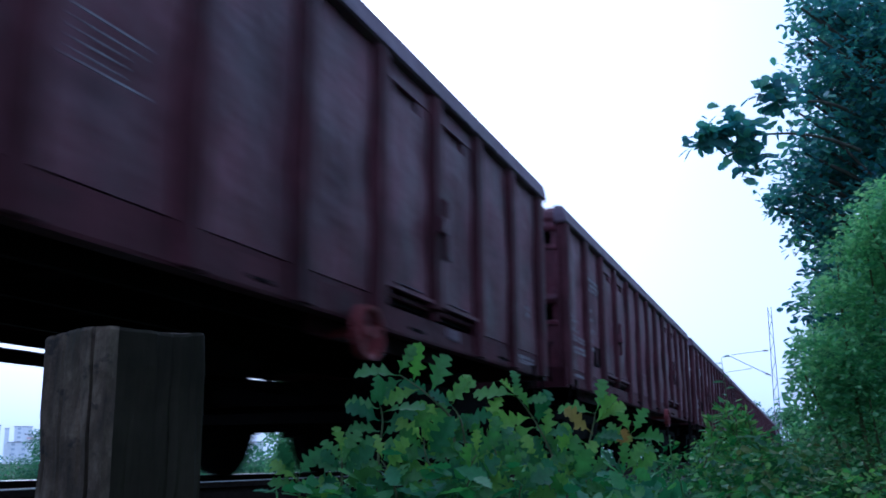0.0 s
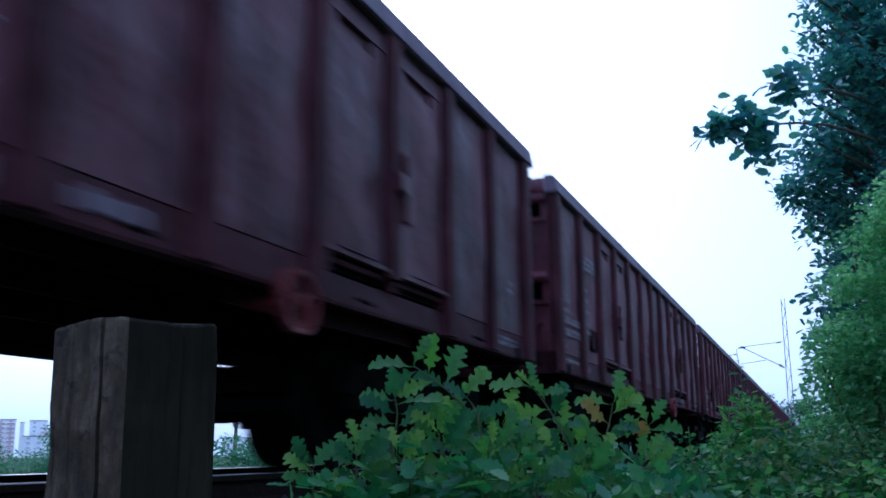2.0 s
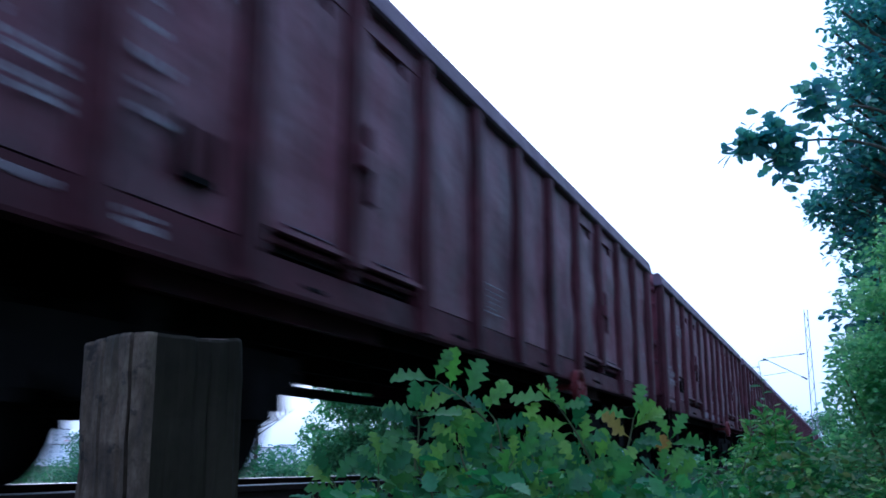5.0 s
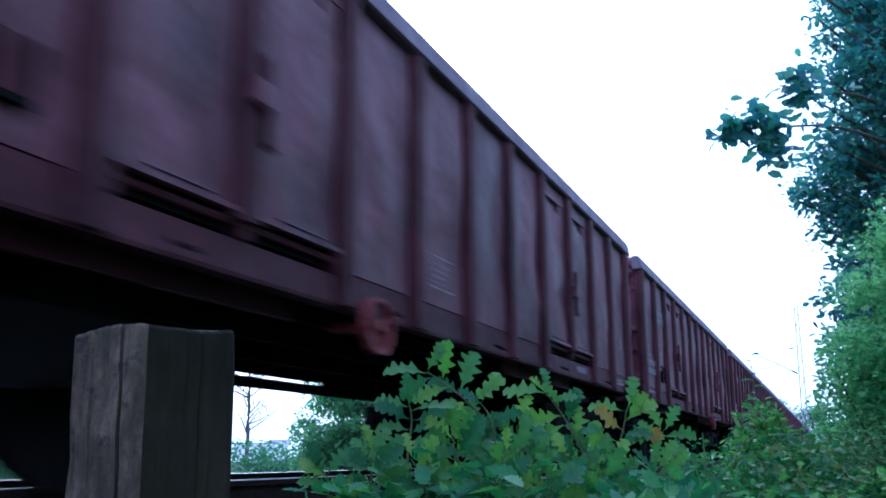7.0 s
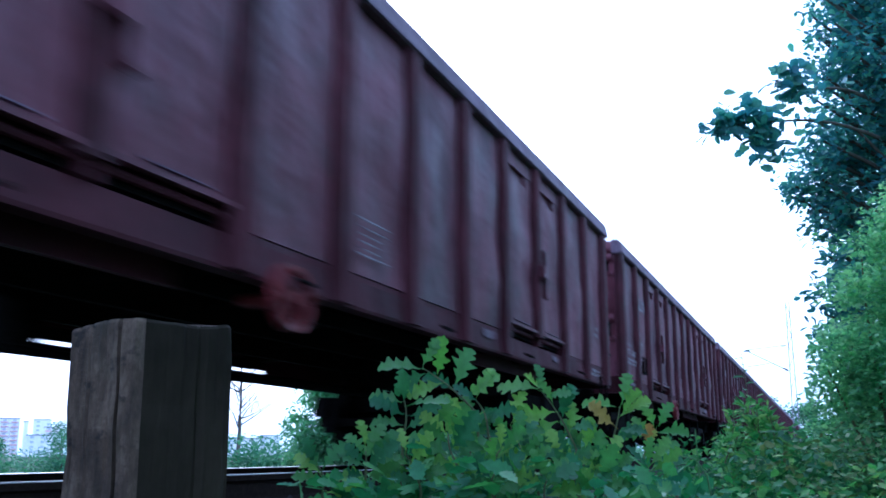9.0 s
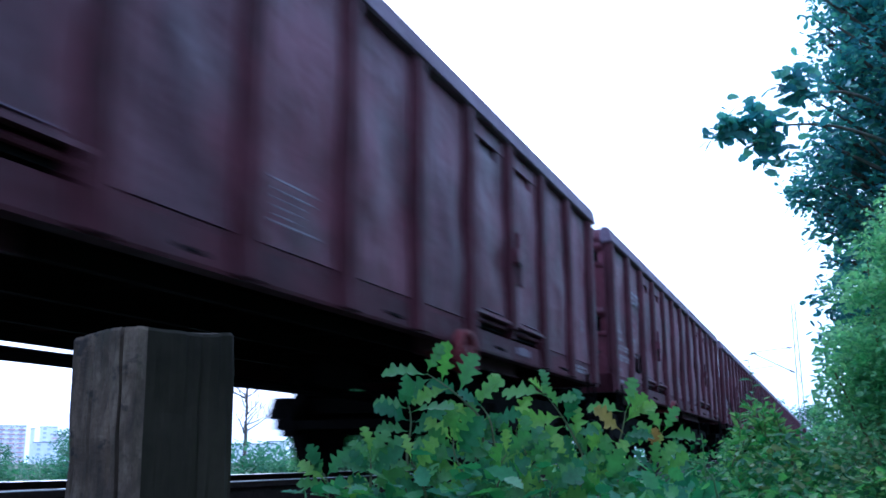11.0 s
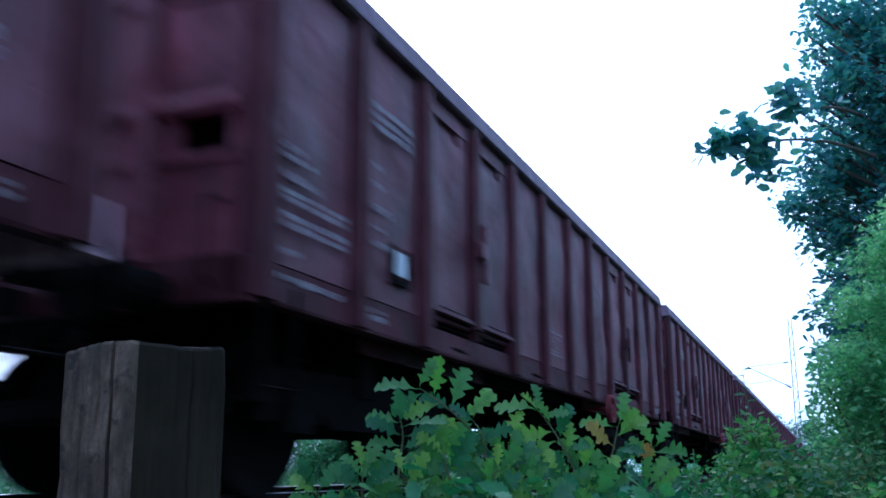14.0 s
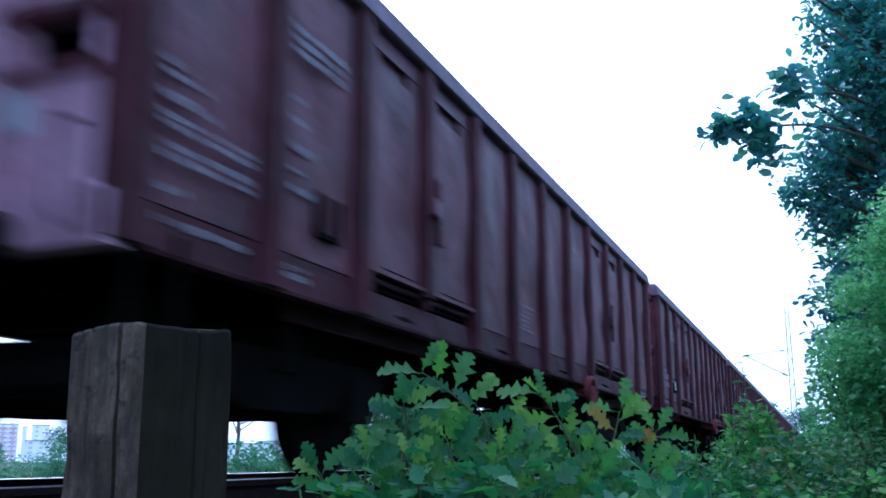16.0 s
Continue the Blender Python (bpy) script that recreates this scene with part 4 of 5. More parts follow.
    oak_sapling((-0.86, 2.48, -0.66), [fill_shoot(pick, (-0.84, 2.36, 0.06), (-0.83, 2.33, 0.19), 10, 0.08), fill_shoot(pick, (-0.72, 2.42, 0.05), (-0.73, 2.39, 0.18), 10, 0.08), fill_shoot(pick, (-0.60, 2.58, 0.02), (-0.58, 2.55, 0.12), 9, 0.08)], 23)
    oak_sapling((-1.08, 2.10, -0.58), [fill_shoot(pick, (-1.066, 2.008, 0.02), (-1.07, 1.991, 0.085), 7, 0.075)], 19, "low oak shoot with blue-green leaves by the track")
    rng = np.random.default_rng(21)
    # low undergrowth
    bush("low_shrub", "soft blue-green low shrub beside the track", (-1.0, 2.2, -0.6),
         np.concatenate([lumpy(rng, (-1.10, 1.95, -0.12), (-0.88, 2.1, 0.03), 40, (0.05, 0.08)), lumpy(rng, (-1.00, 2.0, -0.12), (-0.70, 2.35, 0.075), 44, (0.06, 0.09))]), "oak", TEAL_LEAF, (0.05, 0.085), 4000, 22)
    bush("low_shrub", "dense green low shrub under the oak shoots", (-0.55, 2.3, -0.72),
         np.concatenate([lumpy(rng, (-0.80, 1.98, -0.40), (-0.20, 2.55, 0.02), 40, (0.07, 0.12)), lumpy(rng, (-0.78, 2.12, -0.06), (-0.28, 2.7, 0.07), 40, (0.05, 0.08))]), "oak", TEAL_LEAF, (0.045, 0.08), 4600, 23)
    bush("low_shrub", "leafy green bramble by the track", (-0.1, 3.0, -0.74),
         lumpy(rng, (-0.38, 2.7, -0.5), (0.3, 3.5, 0.02), 46, (0.07, 0.13)), "oak", HEDGE_LEAF, (0.024, 0.048), 13000, 24)
    bush("low_shrub", "dark green weeds between the oak shoots and the bramble", (-0.40, 2.8, -0.74),
         lumpy(rng, (-0.62, 2.65, -0.5), (-0.22, 3.1, 0.0), 34, (0.07, 0.12)), "oval", HEDGE_LEAF, (0.03, 0.055), 5200, 38)
    bush("low_shrub", "blue-green weeds at the foot of the bramble", (0.0, 2.5, -0.76),
         lumpy(rng, (-0.25, 2.3, -0.55), (0.35, 2.7, -0.13), 22, (0.07, 0.12)), "oval", TEAL_LEAF, (0.03, 0.055), 5200, 34)
    bush("low_shrub", "mixed green and russet scrub", (0.2, 4.3, -0.74),
         lumpy(rng, (-0.30, 3.8, -0.4), (0.8, 5.0, 0.14), 64, (0.08, 0.15)), "oak", RUSSET_LEAF, (0.026, 0.050), 9000, 25)
    bush("low_shrub", "leafy green scrub behind the bramble", (0.2, 4.0, -0.74),
         lumpy(rng, (-0.25, 3.5, -0.4), (0.7, 4.6, 0.10), 40, (0.08, 0.14)), "oak", FEATHER_LEAF, (0.026, 0.052), 4200, 35)
    bush("low_shrub", "green scrub in the hollow", (-0.3, 5.4, -0.74),
         lumpy(rng, (-0.80, 4.7, -0.5), (0.1, 5.9, 0.15), 66, (0.10, 0.18)), "fine", HEDGE_LEAF, (0.03, 0.055), 5200, 26)
    t = bush("low_shrub", "bright green bush with feathery upright shoots", (-0.32, 5.5, -0.74),
             lumpy(rng, (-0.52, 5.3, -0.1), (-0.10, 5.7, 0.22), 26, (0.07, 0.12)), "narrow", FEATHER_LEAF, (0.05, 0.085), 5200, 36)
    for k in range(13):
        foot = Vector((rng.uniform(-0.16, 0.2), rng.uniform(-0.15, 0.15), 0.80))
        top = foot + Vector((rng.normal(0, 0.05), 0, rng.uniform(0.20, 0.36)))
        line = bent(foot, top, (0.015, 0, 0), 7)
        part("shoot", tube(bmesh.new(), line, list(np.linspace(0.005, 0.002, 7)), 5), TWIG, t)
        spots = np.array([line[0].lerp(line[6], 0.15 + 0.85 * i / 40) for i in range(41)]) + rng.normal(0, 0.012, (41, 3))
        leaf_cloud("shoot_leaves", spots, rng.uniform(0.045, 0.075, 41), "narrow", FEATHER_LEAF, t, 400 + k, -0.35)
    bush("low_shrub", "mixed scrub with reddish tips", (0.5, 7.4, -0.74),
         np.concatenate([lumpy(rng, (-0.35, 6.6, -0.5), (0.3, 8.2, 0.10), 44, (0.12, 0.2)), lumpy(rng, (0.12, 6.2, -0.2), (0.8, 7.0, 0.36), 40, (0.10, 0.18))]), "fine", RUSSET_LEAF, (0.036, 0.065), 7000, 27)
    bush("low_shrub", "green scrub along the fence line", (-0.4, 10.5, -0.75),
         np.concatenate([lumpy(rng, (-0.9, 9.0, -0.6), (0.6, 13.0, 0.02), 46, (0.22, 0.34)), lumpy(rng, (-0.75, 8.6, -0.3), (0.3, 10.0, 0.18), 24, (0.16, 0.24))]), "fine", HEDGE_LEAF, (0.06, 0.1), 2200, 28)
    bush("low_shrub", "green scrub beside the embankment", (-0.3, 17, -0.75),
         lumpy(rng, (-0.9, 14, -0.7), (1.2, 24.0, -0.1), 60, (0.35, 0.55)), "fine", HEDGE_LEAF, (0.1, 0.16), 600, 29)
    # tall pale shrub
    lumps = []
    for z0, z1, edge in ((0.10, 0.45, -0.05), (0.35, 0.72, 0.0), (0.62, 0.98, 0.07), (0.90, 1.22, 0.14), (1.16, 1.38, 0.28), (1.34, 1.50, 0.42)):
        lumps.append(lumpy(rng, (edge + 0.06, 4.95, z0), (edge + 0.30, 5.45, z1), 20, (0.07, 0.12)))
        lumps.append(lumpy(rng, (edge + 0.25, 5.0, z0), (edge + 0.85, 5.6, z1), 28, (0.09, 0.15)))
    bush("tall_shrub", "tall pale-green shrub with small leaves in loose clumps", (0.6, 5.3, -0.76), np.concatenate(lumps), "fine", PALE_LEAF, (0.024, 0.046), 21000, 30, 10)
    bush("low_shrub", "dark green undergrowth at the foot of the oak", (0.5, 6.1, -0.76),
         lumpy(rng, (0.14, 5.75, -0.4), (0.9, 6.4, 0.62), 70, (0.10, 0.18)), "fine", HEDGE_LEAF, (0.03, 0.055), 11000, 37)
    # the oak tree over it
    t = thing("oak_tree", "tall dark-leaved oak with a sprig reaching over the scrub", "tree", "", pose(1.9, 7.4, -0.78))
    base = np.array((1.9, 7.4, -0.78))
    bm = bmesh.new()
    tube(bm, [(0, 0, -0.1), (0.03, 0, 0.5), (-0.05, 0.02, 1.6), (0.02, 0.05, 2.8), (0, 0, 4.2), (0.05, 0, 6.0)], [0.22, 0.17, 0.15, 0.13, 0.09, 0.03], 12)
    part("trunk", bm, BARK, t)
    lumps = []
    for z0, z1, edge in ((0.45, 0.90, 0.02), (0.85, 1.20, 0.02), (1.15, 1.50, 0.08), (1.45, 1.72, 0.02), (1.66, 1.90, -0.10), (1.85, 2.10, 0.00), (2.05, 2.30, 0.09), (2.25, 2.55, 0.13), (2.50, 2.80, 0.12), (2.75, 3.05, 0.08), (3.0, 3.4, 0.13)):
        lumps.append(lumpy(rng, (edge + 0.05, 6.2, z0), (edge + 0.32, 6.7, z1), 20, (0.07, 0.12)))
        lumps.append(lumpy(rng, (edge + 0.22, 6.2, z0), (edge + 0.95, 7.2, z1), 26, (0.11, 0.19)))
    lumps = np.concatenate(lumps)
    inner = np.concatenate([lumpy(rng, (0.85, 7.3, 0.6), (1.9, 8.2, 3.6), 70, (0.28, 0.42)), lumpy(rng, (0.70, 8.6, 0.4), (1.7, 10.4, 4.4), 50, (0.30, 0.45))])
    inner[:, :3] -= base
    upper = np.concatenate([lumpy(rng, (1.2, 5.8, 1.9), (3.2, 9.0, 6.0), 60, (0.4, 0.7)), lumpy(rng, (0.6, 5.8, 3.5), (2.0, 8.0, 5.5), 30, (0.4, 0.6))])
    lumps[:, :3] -= base
    upper[:, :3] -= base
    bm = bmesh.new()
    for i in range(0, len(lumps), 4):
        c = Vector(lumps[i, :3])
        foot = (0, 0, max(0.9, c.z * 0.62))
        tube(bm, bent(foot, c, tuple(rng.normal(0, 0.07, 3)), 7), list(np.linspace(0.045, 0.008, 7)), 6)
    part("limb", bm, BARK, t)
    pts = np.concatenate([clump_points(rng, lumps, 6000, 0.3), clump_points(rng, upper, 160)])
    deep = clump_points(rng, inner, 420, 0.2)
    leaf_cloud("inner_crown", deep, rng.uniform(0.08, 0.13, len(deep)), "fine", OAK_CROWN, t, 32)
    leaf_cloud("crown", pts, rng.uniform(0.036, 0.066, len(pts)), "oak", OAK_CROWN, t, 31)
    # sprig reaching out towards the track
    bm = bmesh.new()
    spots = []
    sprigs = [((0.50, 6.2, 1.98), (-0.10, 5.30, 1.86), [(-0.44, 5.12, 1.79), (-0.36, 5.14, 1.86), (-0.26, 5.2, 1.96), (-0.12, 5.3, 1.96), (-0.22, 5.2, 1.71), (-0.09, 5.3, 1.66), (-0.15, 5.25, 1.64), (-0.28, 5.18, 1.82)]),
              ((0.50, 6.3, 2.25), (0.09, 5.55, 2.10), [(-0.06, 5.48, 2.16), (-0.01, 5.48, 2.24), (0.05, 5.5, 2.27), (0.04, 5.5, 2.06)])]
    for start, knot, ends in sprigs:
        start, knot = Vector(start) - Vector(base), Vector(knot) - Vector(base)
        tube(bm, bent(start, knot, (0, 0, 0.05), 8), list(np.linspace(0.012, 0.006, 8)), 6)
        for i in range(5):
            spots.append(np.array(start.lerp(knot, 0.35 + 0.65 * rng.random() ** 0.6)) + rng.normal(0, 0.035, 3) + np.array((0, 0, 0.03)))
        for e in ends:
            end = Vector(e) - Vector(base)
            tube(bm, bent(knot, end, (0, 0, 0.02), 6), list(np.linspace(0.006, 0.002, 6)), 5)
            for i in range(int(9 + 75 * (end - knot).length)):
                u = 1.0 - 0.75 * rng.random()
                spots.append(np.array(knot.lerp(end, u)) + rng.normal(0, 0.028, 3))
    part("sprig_twig", bm, BARK, t)
    leaf_cloud("sprig_leaves", np.array(spots), rng.uniform(0.070, 0.105, len(spots)), "oak", OAK_CROWN, t, 33, up_bias=0.3)
    return t


def build_stalks():
    t = thing("grass_stalk", "pale green bent grass stalk among the scrub", "grass", "", pose(-0.24, 2.42, NEAR_Z))
    o = Vector((-0.24, 2.42, NEAR_Z))
    def blade(pts, r):
        bm = tube(bmesh.new(), [Vector(p) - o for p in pts], list(np.linspace(r, r * 0.4, len(pts))), 5)
        part("blade", bm, DRY_GRASS, t)
    blade([(-0.235, 2.42, NEAR_Z), (-0.235, 2.40, -0.3), (-0.24, 2.39, -0.02), (-0.25, 2.38, 0.06), (-0.275, 2.37, 0.098), (-0.31, 2.36, 0.105)], 0.004)
    blade([(-0.25, 2.45, NEAR_Z), (-0.27, 2.5, -0.2), (-0.285, 2.54, 0.05), (-0.29, 2.55, 0.17)], 0.0035)
    s = thing("young_shoot", "slender leafy shoot rising above the scrub", "sapling", "", pose(-0.46, 7.3, NEAR_Z))
    o2 = Vector((-0.46, 7.3, NEAR_Z))
    line = bent((0, 0, 0), Vector((-0.46, 7.35, 0.83)) - o2, (0.04, 0, 0), 9)
    part("stem", tube(bmesh.new(), line, list(np.linspace(0.008, 0.002, 9)), 5), TWIG, s)
    rng = random.Random(4)
    for k in range(14):
        p = line[8] + (line[5] - line[8]) * (k / 13)
        a = 2.4 * k
        aim = Vector((math.cos(a), math.sin(a), 0.4))
        shared("leaf", rng.choice(OAK_MESHES), s, leaf_pose(p, aim, (0.2, -0.6, 1), rng.uniform(0.06, 0.085)))


# ---------------------------------------------------------------- post
def build_post():
    """Squared old sleeper set upright in the ground, split by drying cracks."""
    t = thing("timber_post", "weathered split timber post with a rough sawn top", "post", "", pose(-0.93, 1.18, 0))
    r, a = Vector((0.935, 0.354)), Vector((-0.354, 0.935))
    c = Vector((-0.941, 1.160))
    right, left = 0.120 * r + 0.147 * a, -0.147 * r + 0.120 * a
    ring = []
    def along(p, q, n, cracks):
        out = []
        for i in range(n):
            u = i / n
            out.append((p.lerp(q, u), u, cracks))
        return out
    A, B, C, D = c + left, c, c + right, c + left + right
    ring = along(A, B, 40, [(0.80, 0.032, 0.014, 0.03), (0.36, 0.018, 0.016, 0.13), (0.12, 0.007, 0.02, 0.12), (0.58, 0.005, 0.02, 0.2)]) + along(B, C, 22, [(0.63, 0.004, 0.03, 0.0)]) + along(C, D, 8, []) + along(D, A, 8, [])
    centre = (A + C) / 2
    bm = bmesh.new()
    rows = []
    zs = list(np.linspace(-0.95, 0.29, 36)) + [0.306, 0.311]
    for j, z in enumerate(zs):
        row = []
        for p, u, cracks in ring:
            inward = sum(d for cu, d, wd, wander in cracks if abs(u - cu - wander * noise.noise((z * 5.5, cu * 20, 0))) < wd)
            d = (p - centre)
            n = d.normalized()
            k = 1 - 0.06 * max(0, (d.length - 0.115) / 0.02)
            wob = 0.005 * noise.noise((p.x * 9, p.y * 9, z * 13 + 4)) + 0.004 * noise.noise((p.x * 30, p.y * 30, z * 3)) + 0.003 * noise.noise((p.x * 90, p.y * 90, z * 9))
            shrink = 0.003 if j == len(zs) - 1 else 0
            q = centre + d * k + n * (wob - inward * (1 if z > -0.6 else 0.3) - shrink)
            top = 0.008 * noise.noise((p.x * 14, p.y * 14, 3)) if j >= len(zs) - 2 else 0
            row.append(bm.verts.new((q.x + 0.93 + 0.02 * (0.29 - z) * 0.3, q.y - 1.18, z + top)))
        rows.append(row)
    m = len(ring)
    for p, q in zip(rows, rows[1:]):
        for i in range(m):
            f = bm.faces.new((p[i], p[(i + 1) % m], q[(i + 1) % m], q[i]))
            # right and back faces get the copy with shade painted in
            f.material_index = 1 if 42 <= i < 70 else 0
    bm.faces.new(rows[-1])
    part("timber", bm, TIMBER, t).data.materials.append(SHADED_TIMBER)


# ---------------------------------------------------------------- mast and wires
def build_mast(y, x=-1.0):
    t = thing("catenary_mast", "grey steel lattice mast with a cantilever arm for overhead wires", "mast", "catenary masts", pose(x, y, NEAR_Z))
    bm = bmesh.new()
    for sx in (-1, 1):
        for sy in (-1, 1):
            tube(bm, [(sx * 0.19, sy * 0.19, 0), (sx * 0.10, sy * 0.10, 10.2)], [0.03, 0.025], 5)
    part("leg", bm, GREY_STEEL, t)
    bm = bmesh.new()
    for k in range(15):
        z0, z1 = 0.3 + k * 0.65, 0.95 + k * 0.65
        w0, w1 = 0.19 - 0.09 * z0 / 10.2, 0.19 - 0.09 * z1 / 10.2
        s = 1 if k % 2 else -1
        for f in (-1, 1):
            tube(bm, [(-s * w0, f * w0, z0), (s * w1, f * w1, z1)], [0.014, 0.014], 4)
            tube(bm, [(f * w0, -s * w0, z0), (f * w1, s * w1, z1)], [0.014, 0.014], 4)
    part("lacing", bm, GREY_STEEL, t)
    bm = bmesh.new()
    tube(bm, [(-0.2, 0, 5.9), (-2.75, 0, 7.3)], [0.028, 0.025], 8)
    tube(bm, [(-0.2, 0, 7.5), (-2.5, 0, 7.3)], [0.02, 0.02], 6)
    tube(bm, [(-1.3, 0, 6.4), (-2.9, 0, 6.2)], [0.02, 0.018], 6)
    part("cantilever", bm, GREY_STEEL, t)
    bm = bmesh.new()
    for k in range(6):
        tube(bm, [(-0.25 - 0.05 * k, 0, 5.93 + 0.027 * k), (-0.28 - 0.05 * k, 0, 5.945 + 0.027 * k)], [0.09, 0.06], 10)
        tube(bm, [(-0.3 - 0.05 * k, 0, 7.49 - 0.004 * k), (-0.33 - 0.05 * k, 0, 7.487 - 0.004 * k)], [0.08, 0.06], 10)
    part("insulator", bm, INSULATOR, t)
    return t


def build_far_side():
    rng = np.random.default_rng(77)
    def far_tree(x, y, h, wd, seed, bare=False, leaf=0.25, density=16):
        z = ground_height(x, y)
        t = thing("bare_tree" if bare else "broadleaf_tree", "thin leafless tree beyond the track" if bare else "green leafy tree beyond the track", "tree", "trees beyond the track", pose(x, y, z))
        r = np.random.default_rng(seed)
        bm = bmesh.new()
        tube(bm, bent((0, 0, -0.1), (r.normal(0, 0.1), 0, h * (0.95 if bare else 0.7)), (0.1, 0, 0), 8), list(np.linspace(0.02 * h, 0.003 * h, 8)), 8)
        part("trunk", bm, BARK, t)
        bm = bmesh.new()
        for k in range(16 if bare else 8):
            z0 = h * r.uniform(0.25, 0.75)
            az = r.uniform(0, 6.28)
            ln = wd * r.uniform(0.5, 1.0)
            end = (ln * math.cos(az), ln * math.sin(az), z0 + ln * r.uniform(0.4, 1.0))
            tube(bm, bent((0, 0, z0), end, tuple(r.normal(0, 0.012 * h, 3)), 6), list(np.linspace(0.006 * h, 0.0012 * h, 6)), 5)
            if bare:
                for q in range(3):
                    fork = Vector((0, 0, z0)).lerp(Vector(end), 0.35 + 0.2 * q)
                    tube(bm, bent(fork, fork + Vector((r.normal(0, 0.3), r.normal(0, 0.3), r.uniform(0.3, 0.8))), (0.03, 0, 0), 5), list(np.linspace(0.003 * h, 0.001 * h, 5)), 4)
        part("limb", bm, BARK, t)
        if not bare:
            lumps = lumpy(r, (-wd * 0.62, -wd * 0.62, h * 0.08), (wd * 0.62, wd * 0.62, h * 0.92), 34, (wd * 0.22, wd * 0.42))
            pts = clump_points(r, lumps, density)
            leaf_cloud("crown", pts, r.uniform(leaf * 0.7, leaf * 1.3, len(pts)), "fine", BANK_LEAF, t, seed)
        return t
    far_tree(-25.2, 39.6, 6.2, 1.9, 1, True)
    # dense bush on the far side of the track
    r = np.random.default_rng(71)
    lumps = np.concatenate([lumpy(r, (-9.45, 16.4, -0.6), (-6.6, 17.6, 0.7), 110, (0.24, 0.40)), lumpy(r, (-9.35, 16.4, 0.6), (-6.5, 17.6, 2.4), 110, (0.24, 0.40))])
    bush("tall_shrub", "dense pale-green bush beyond the track", (-8.6, 17.4, -0.75), lumps, "oval", FAR_LEAF, (0.05, 0.09), 2300, 72, 9)
    far_tree(-36.0, 40.2, 3.0, 0.8, 4, density=420, leaf=0.14)
    for i, (x, y, h, wd) in enumerate([(-40, 36, 2.0, 1.3), (-36.8, 36.5, 1.9, 0.9), (-34, 38, 1.9, 0.9), (-31, 40, 0.9, 0.8), (-28, 42, 0.5, 0.7), (-23.2, 41, 0.5, 0.7), (-44, 34, 1.9, 1.3),
                                       (-20, 42, 1.8, 1.2), (-19, 40, 2.2, 1.4), (-13, 34, 4.0, 1.6), (-48, 30, 3.0, 1.8), (-12, 45, 6.0, 2.4)]):
        far_tree(x, y, h + 0.3, wd, 40 + i, density=260, leaf=0.15)
    # woods at the end of the line
    for i, (x, y, h, wd) in enumerate([(-9, 190, 11, 4.5), (-15, 200, 13, 5), (-22, 190, 12, 5), (3, 210, 12, 5), (-2, 230, 12, 5), (8, 180, 12, 5)]):
        far_tree(x, y, h, wd, 60 + i, density=9, leaf=0.55)
    # bank of scrub beyond the track
    for i, (x0, y0, x1, y1, top) in enumerate([(-52, 34, -40, 36, 0.8), (-40, 36, -30, 39, 0.5), (-30, 39, -21, 42, -0.15), (-20, 38, -10, 40, 1.4), (-19.6, 30.5, -15, 31.5, 0.7)]):
        r = np.random.default_rng(500 + i)
        lumps = lumpy(r, (x0, min(y0, y1) - 1, -0.9), (x1, max(y0, y1) + 1, top - 0.5), 60, (0.5, 0.9))
        lumps[:, 1] += (lumps[:, 0] - x0) / (x1 - x0) * (y1 - y0)
        pts = clump_points(r, lumps, 110)
        tagged(leaf_cloud("far_scrub", pts, r.uniform(0.12, 0.2, len(pts)), "fine", BANK_LEAF, None, 500 + i), "bright green scrub on the far side of the track", "scrub", kind="stuff")
    for i, (y0, y1) in enumerate([(30, 40), (40, 60), (60, 100), (100, 170)]):
        r = np.random.default_rng(520 + i)
        lumps = lumpy(r, (-15, y0, -0.9), (-10.5, y1, 1.5), 70, (0.7, 1.2))
        lumps[:, 0] -= np.maximum(0, 40 - lumps[:, 1]) * 0.12
        pts = clump_points(r, lumps, 42)
        tagged(leaf_cloud("far_scrub", pts, r.uniform(0.14, 0.24, len(pts)), "fine", BANK_LEAF, None, 520 + i), "tall green scrub lining the far side of the track", "scrub", kind="stuff")
    # pale blocks of flats
    def flats(x, y, width, depth, storeys, turn, bands=True):
        z = ground_height(x, y)
        t = thing("apartment_block", "distant pale apartment block with red balcony bands" if bands else "distant plain white apartment block", "building", "apartment blocks", pose(x, y, z, 0, 0, turn))
        h = storeys * 2.9 + 1.2
        part("wall", box(bmesh.new(), -width / 2, width / 2, 0, depth, 0, h), FACADE_WHITE, t)
        part("roof", box(bmesh.new(), -width / 2 - 0.3, width / 2 + 0.3, -0.3, depth + 0.3, h, h + 0.4), CONCRETE, t)
        pane_mesh = None
        for s in range(storeys):
            for k in range(int(width // 6)):
                xx = -width / 2 + 3 + 6 * k
                if bands:
                    part("balcony", box(bmesh.new(), xx - 2.2, xx + 2.2, -1.1, -0.004, 1.4 + s * 2.9, 2.1 + s * 2.9), FACADE_RED, t)
                if pane_mesh is None:
                    pane_mesh = part("window", box(bmesh.new(), -1.0, 1.0, -0.05, -0.004, 0, 1.3), WINDOW, t)
                    pane_mesh.matrix_basis = pose(xx, 0, 2.3 + s * 2.9)
                else:
                    shared("window", pane_mesh.data, t, pose(xx, 0, 2.3 + s * 2.9))
        return t
    def place(az, dist):
        return -dist * math.sin(math.radians(az)), dist * math.cos(math.radians(az))
    flats(*place(44.95, 700), 24, 14, 8, 45)
    flats(*place(42.85, 720), 11, 14, 8, 43, False)
    flats(*place(42.35, 690), 9, 12, 6, 43)
    flats(*place(43.65, 760), 3, 6, 8, 43, False)
    flats(*place(42.9, 650), 15, 10, 4, 43, False)
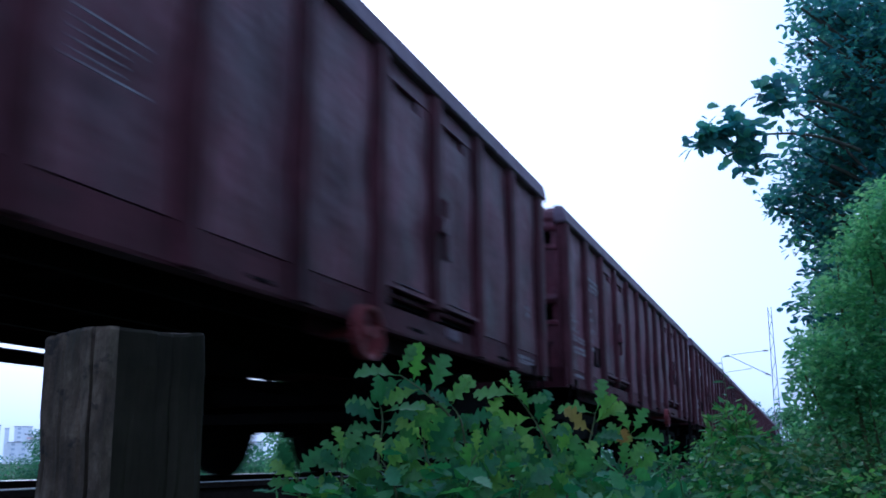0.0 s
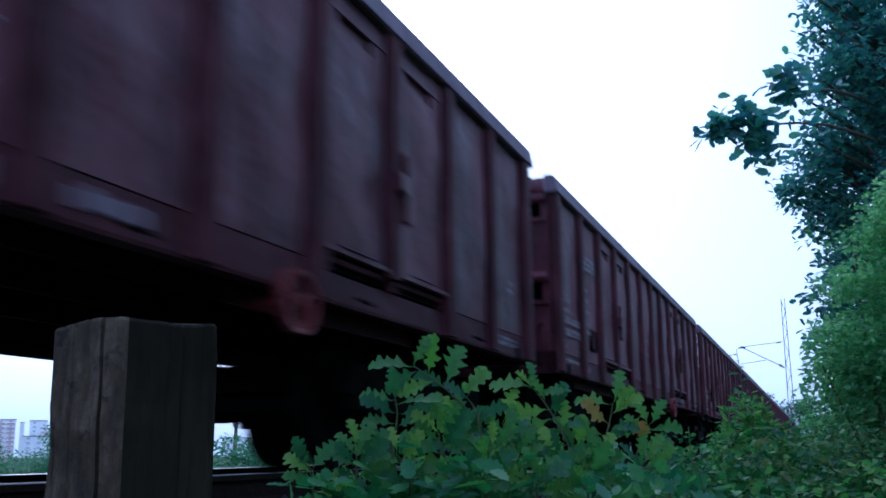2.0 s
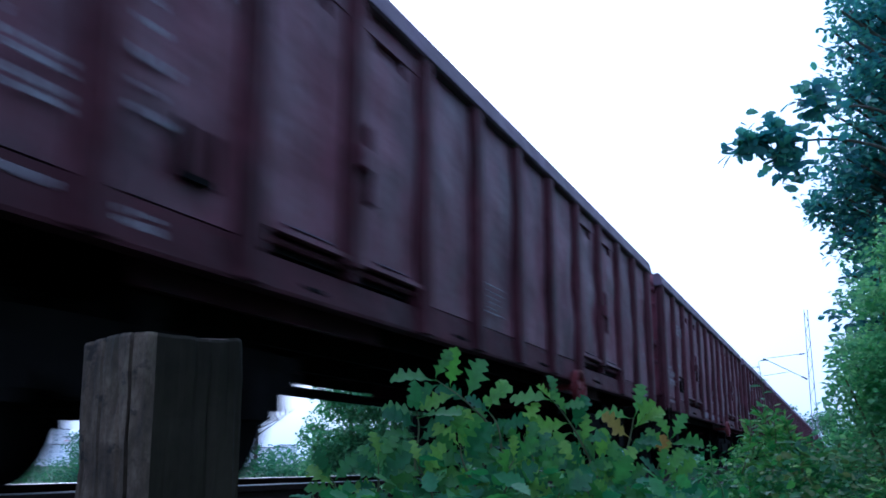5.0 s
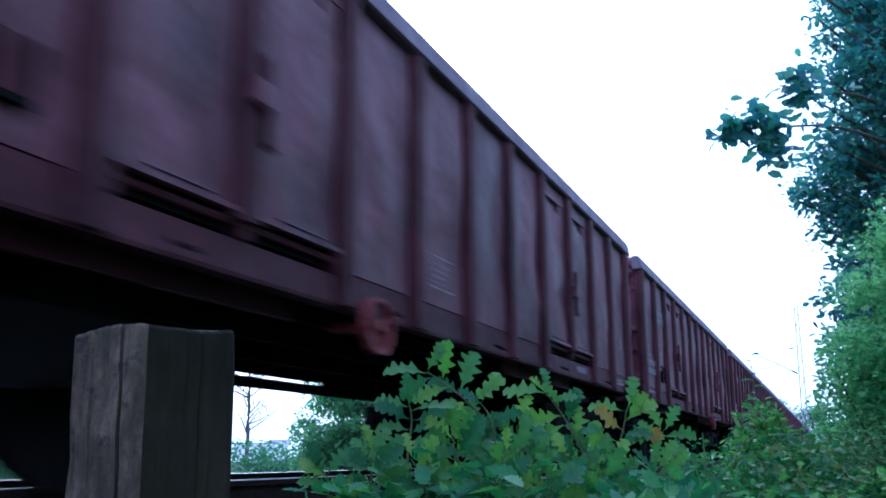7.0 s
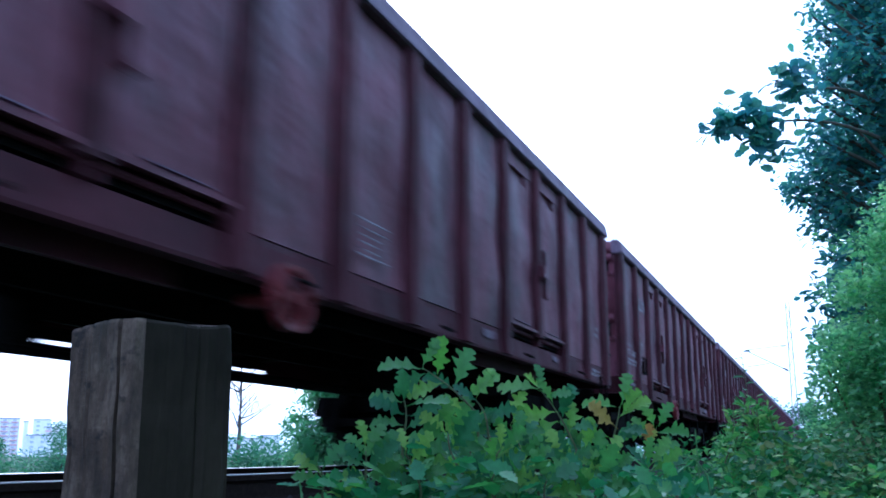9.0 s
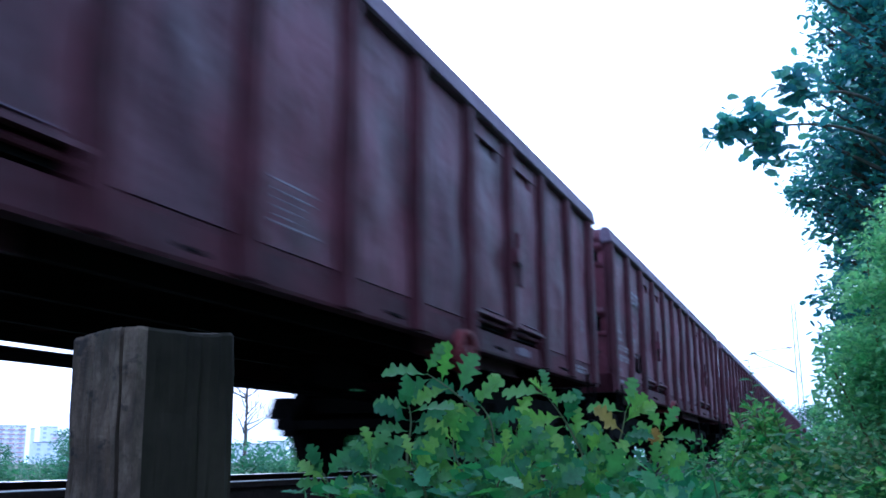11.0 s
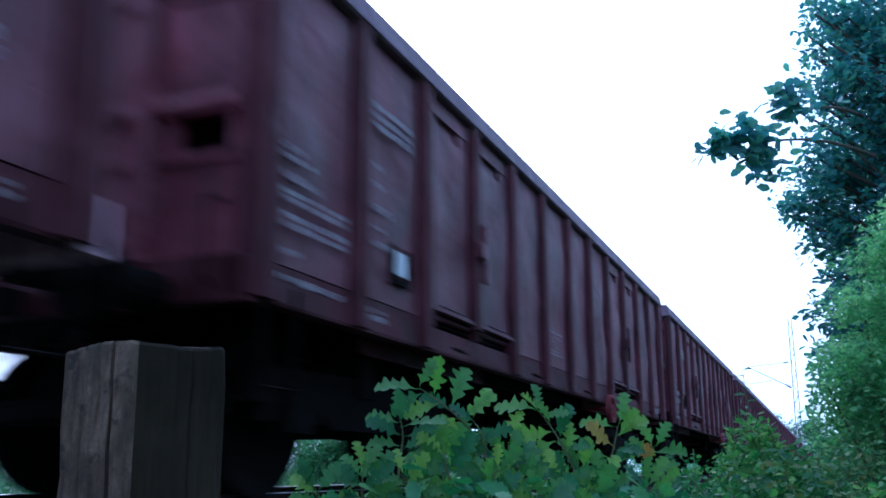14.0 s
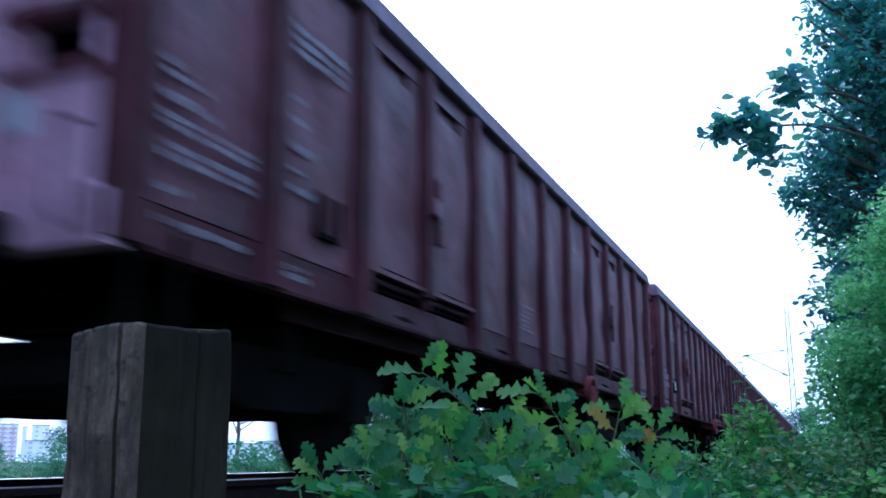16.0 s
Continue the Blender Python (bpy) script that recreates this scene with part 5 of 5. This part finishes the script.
    flats(*place(31.9, 560), 24, 12, 3, 32, False)
    flats(*place(30.6, 640), 12, 12, 4, 32, False)


def build_shade_trees():
    """Unseen trees added beside the camera and behind the oak, to keep sky light off the train."""
    for i, (x, y, h, wd) in enumerate([(4.6, 0.8, 6, 2.4), (4.4, 4.2, 5.6, 2.2), (7.5, 2.5, 7, 2.8), (7.8, -4.5, 7, 2.8), (5.2, 9.0, 8, 2.6),
                                       (4.8, 14.0, 8.5, 2.8), (3.6, 19.0, 8, 2.6), (4.0, 26, 9, 3.0), (2.7, 0.6, 6.5, 2.0), (3.0, 3.0, 6.0, 1.8), (3.4, 34, 9, 3.0), (4.4, 44, 10, 3.4)]):
        z = ground_height(x, y)
        t = thing("broadleaf_tree", "unseen dark-green tree added to shade the train", "tree", "lineside wood", pose(x, y, z))
        r = np.random.default_rng(300 + i)
        bm = bmesh.new()
        tube(bm, bent((0, 0, -0.1), (r.normal(0, 0.2), 0, h * 0.8), (0.1, 0, 0), 8), list(np.linspace(0.018 * h, 0.004 * h, 8)), 8)
        part("trunk", bm, BARK, t)
        bm = bmesh.new()
        for k in range(8):
            z0, az, ln = h * r.uniform(0.2, 0.7), r.uniform(0, 6.28), wd * r.uniform(0.5, 0.9)
            tube(bm, bent((0, 0, z0), (ln * math.cos(az), ln * math.sin(az), z0 + ln * 0.6), (0, 0, -0.2), 6), list(np.linspace(0.05, 0.01, 6)), 5)
        part("limb", bm, BARK, t)
        lumps = lumpy(r, (-wd * 0.7, -wd * 0.7, h * 0.08), (wd * 0.7, wd * 0.7, h * 0.95), 40, (wd * 0.25, wd * 0.42))
        pts = clump_points(r, lumps, 22)
        leaf_cloud("crown", pts, r.uniform(0.22, 0.34, len(pts)), "fine", HEDGE_LEAF, t, 300 + i)


def build_shade_shrubs():
    # shrubs out of view, added to darken the lower wagon sides and the post
    rng = np.random.default_rng(91)
    for i, (x, y, top) in enumerate([(-1.9, -0.9, 1.5), (-1.7, -2.4, 1.8), (1.35, 0.2, 4.2), (1.6, 1.9, 3.6), (1.5, -1.6, 2.6)]):
        bush("tall_shrub", "unseen dark-green shrub added to shade wagons and post", (x, y, NEAR_Z),
             lumpy(rng, (x - 0.45, y - 0.7, -0.5), (x + 0.6, y + 0.8, top), 40, (0.25, 0.42)), "oval", HEDGE_LEAF, (0.09, 0.15), 240, 92 + i, 8)


build_ground()
build_track()
WAGONS = build_train()
build_post()
build_mast(64.0)
OAK = build_plants()
build_stalks()
build_far_side()
build_shade_trees()
build_shade_shrubs()
build_ballast()


SWAY = [(0, 7, 6), (0.5, 10, 17), (1, 12, 15), (1.5, 8, 18), (2, 0, 8), (2.5, -2, 7), (3, 4, 11), (3.5, 6, 12), (4, 7, 10), (4.2, 12, 17), (6.3, 8, 13), (6.5, 12, 14), (7, 0, 2), (7.5, -4, -5), (8, 0, 0),
        (8.5, 2, -2), (9, -1, -5), (11.5, -2, 0), (12, 0, -2), (12.5, -5, -9), (13, -3, -7), (13.5, -1, -4), (14, -5, -2), (14.5, -9, -7), (15, -8, -10), (15.5, -4, -10), (16, -2, -6)]


def motions():
    # the oak stirs in the wind: millimetres sideways and down
    walk(OAK, [(t, pose(1.9 + 0.0030 * a, 7.4 + 0.0011 * a, -0.78 - 0.0032 * b)) for t, a, b in SWAY])
    for n, w in WAGONS.items():
        walk(w, [(float(t), wagon_row(n, t)) for t in range(0, 17, 2)])
        if -1 <= n <= 8:
            for ws in [o for o in w.children_recursive if o.name.startswith("wheelset")]:
                y, z = ws.location.y, ws.location.z
                walk(ws, [(k / 10, pose(0, y, z, -math.degrees(SPEED * k / 10 / 0.46))) for k in range(161)])


motions()
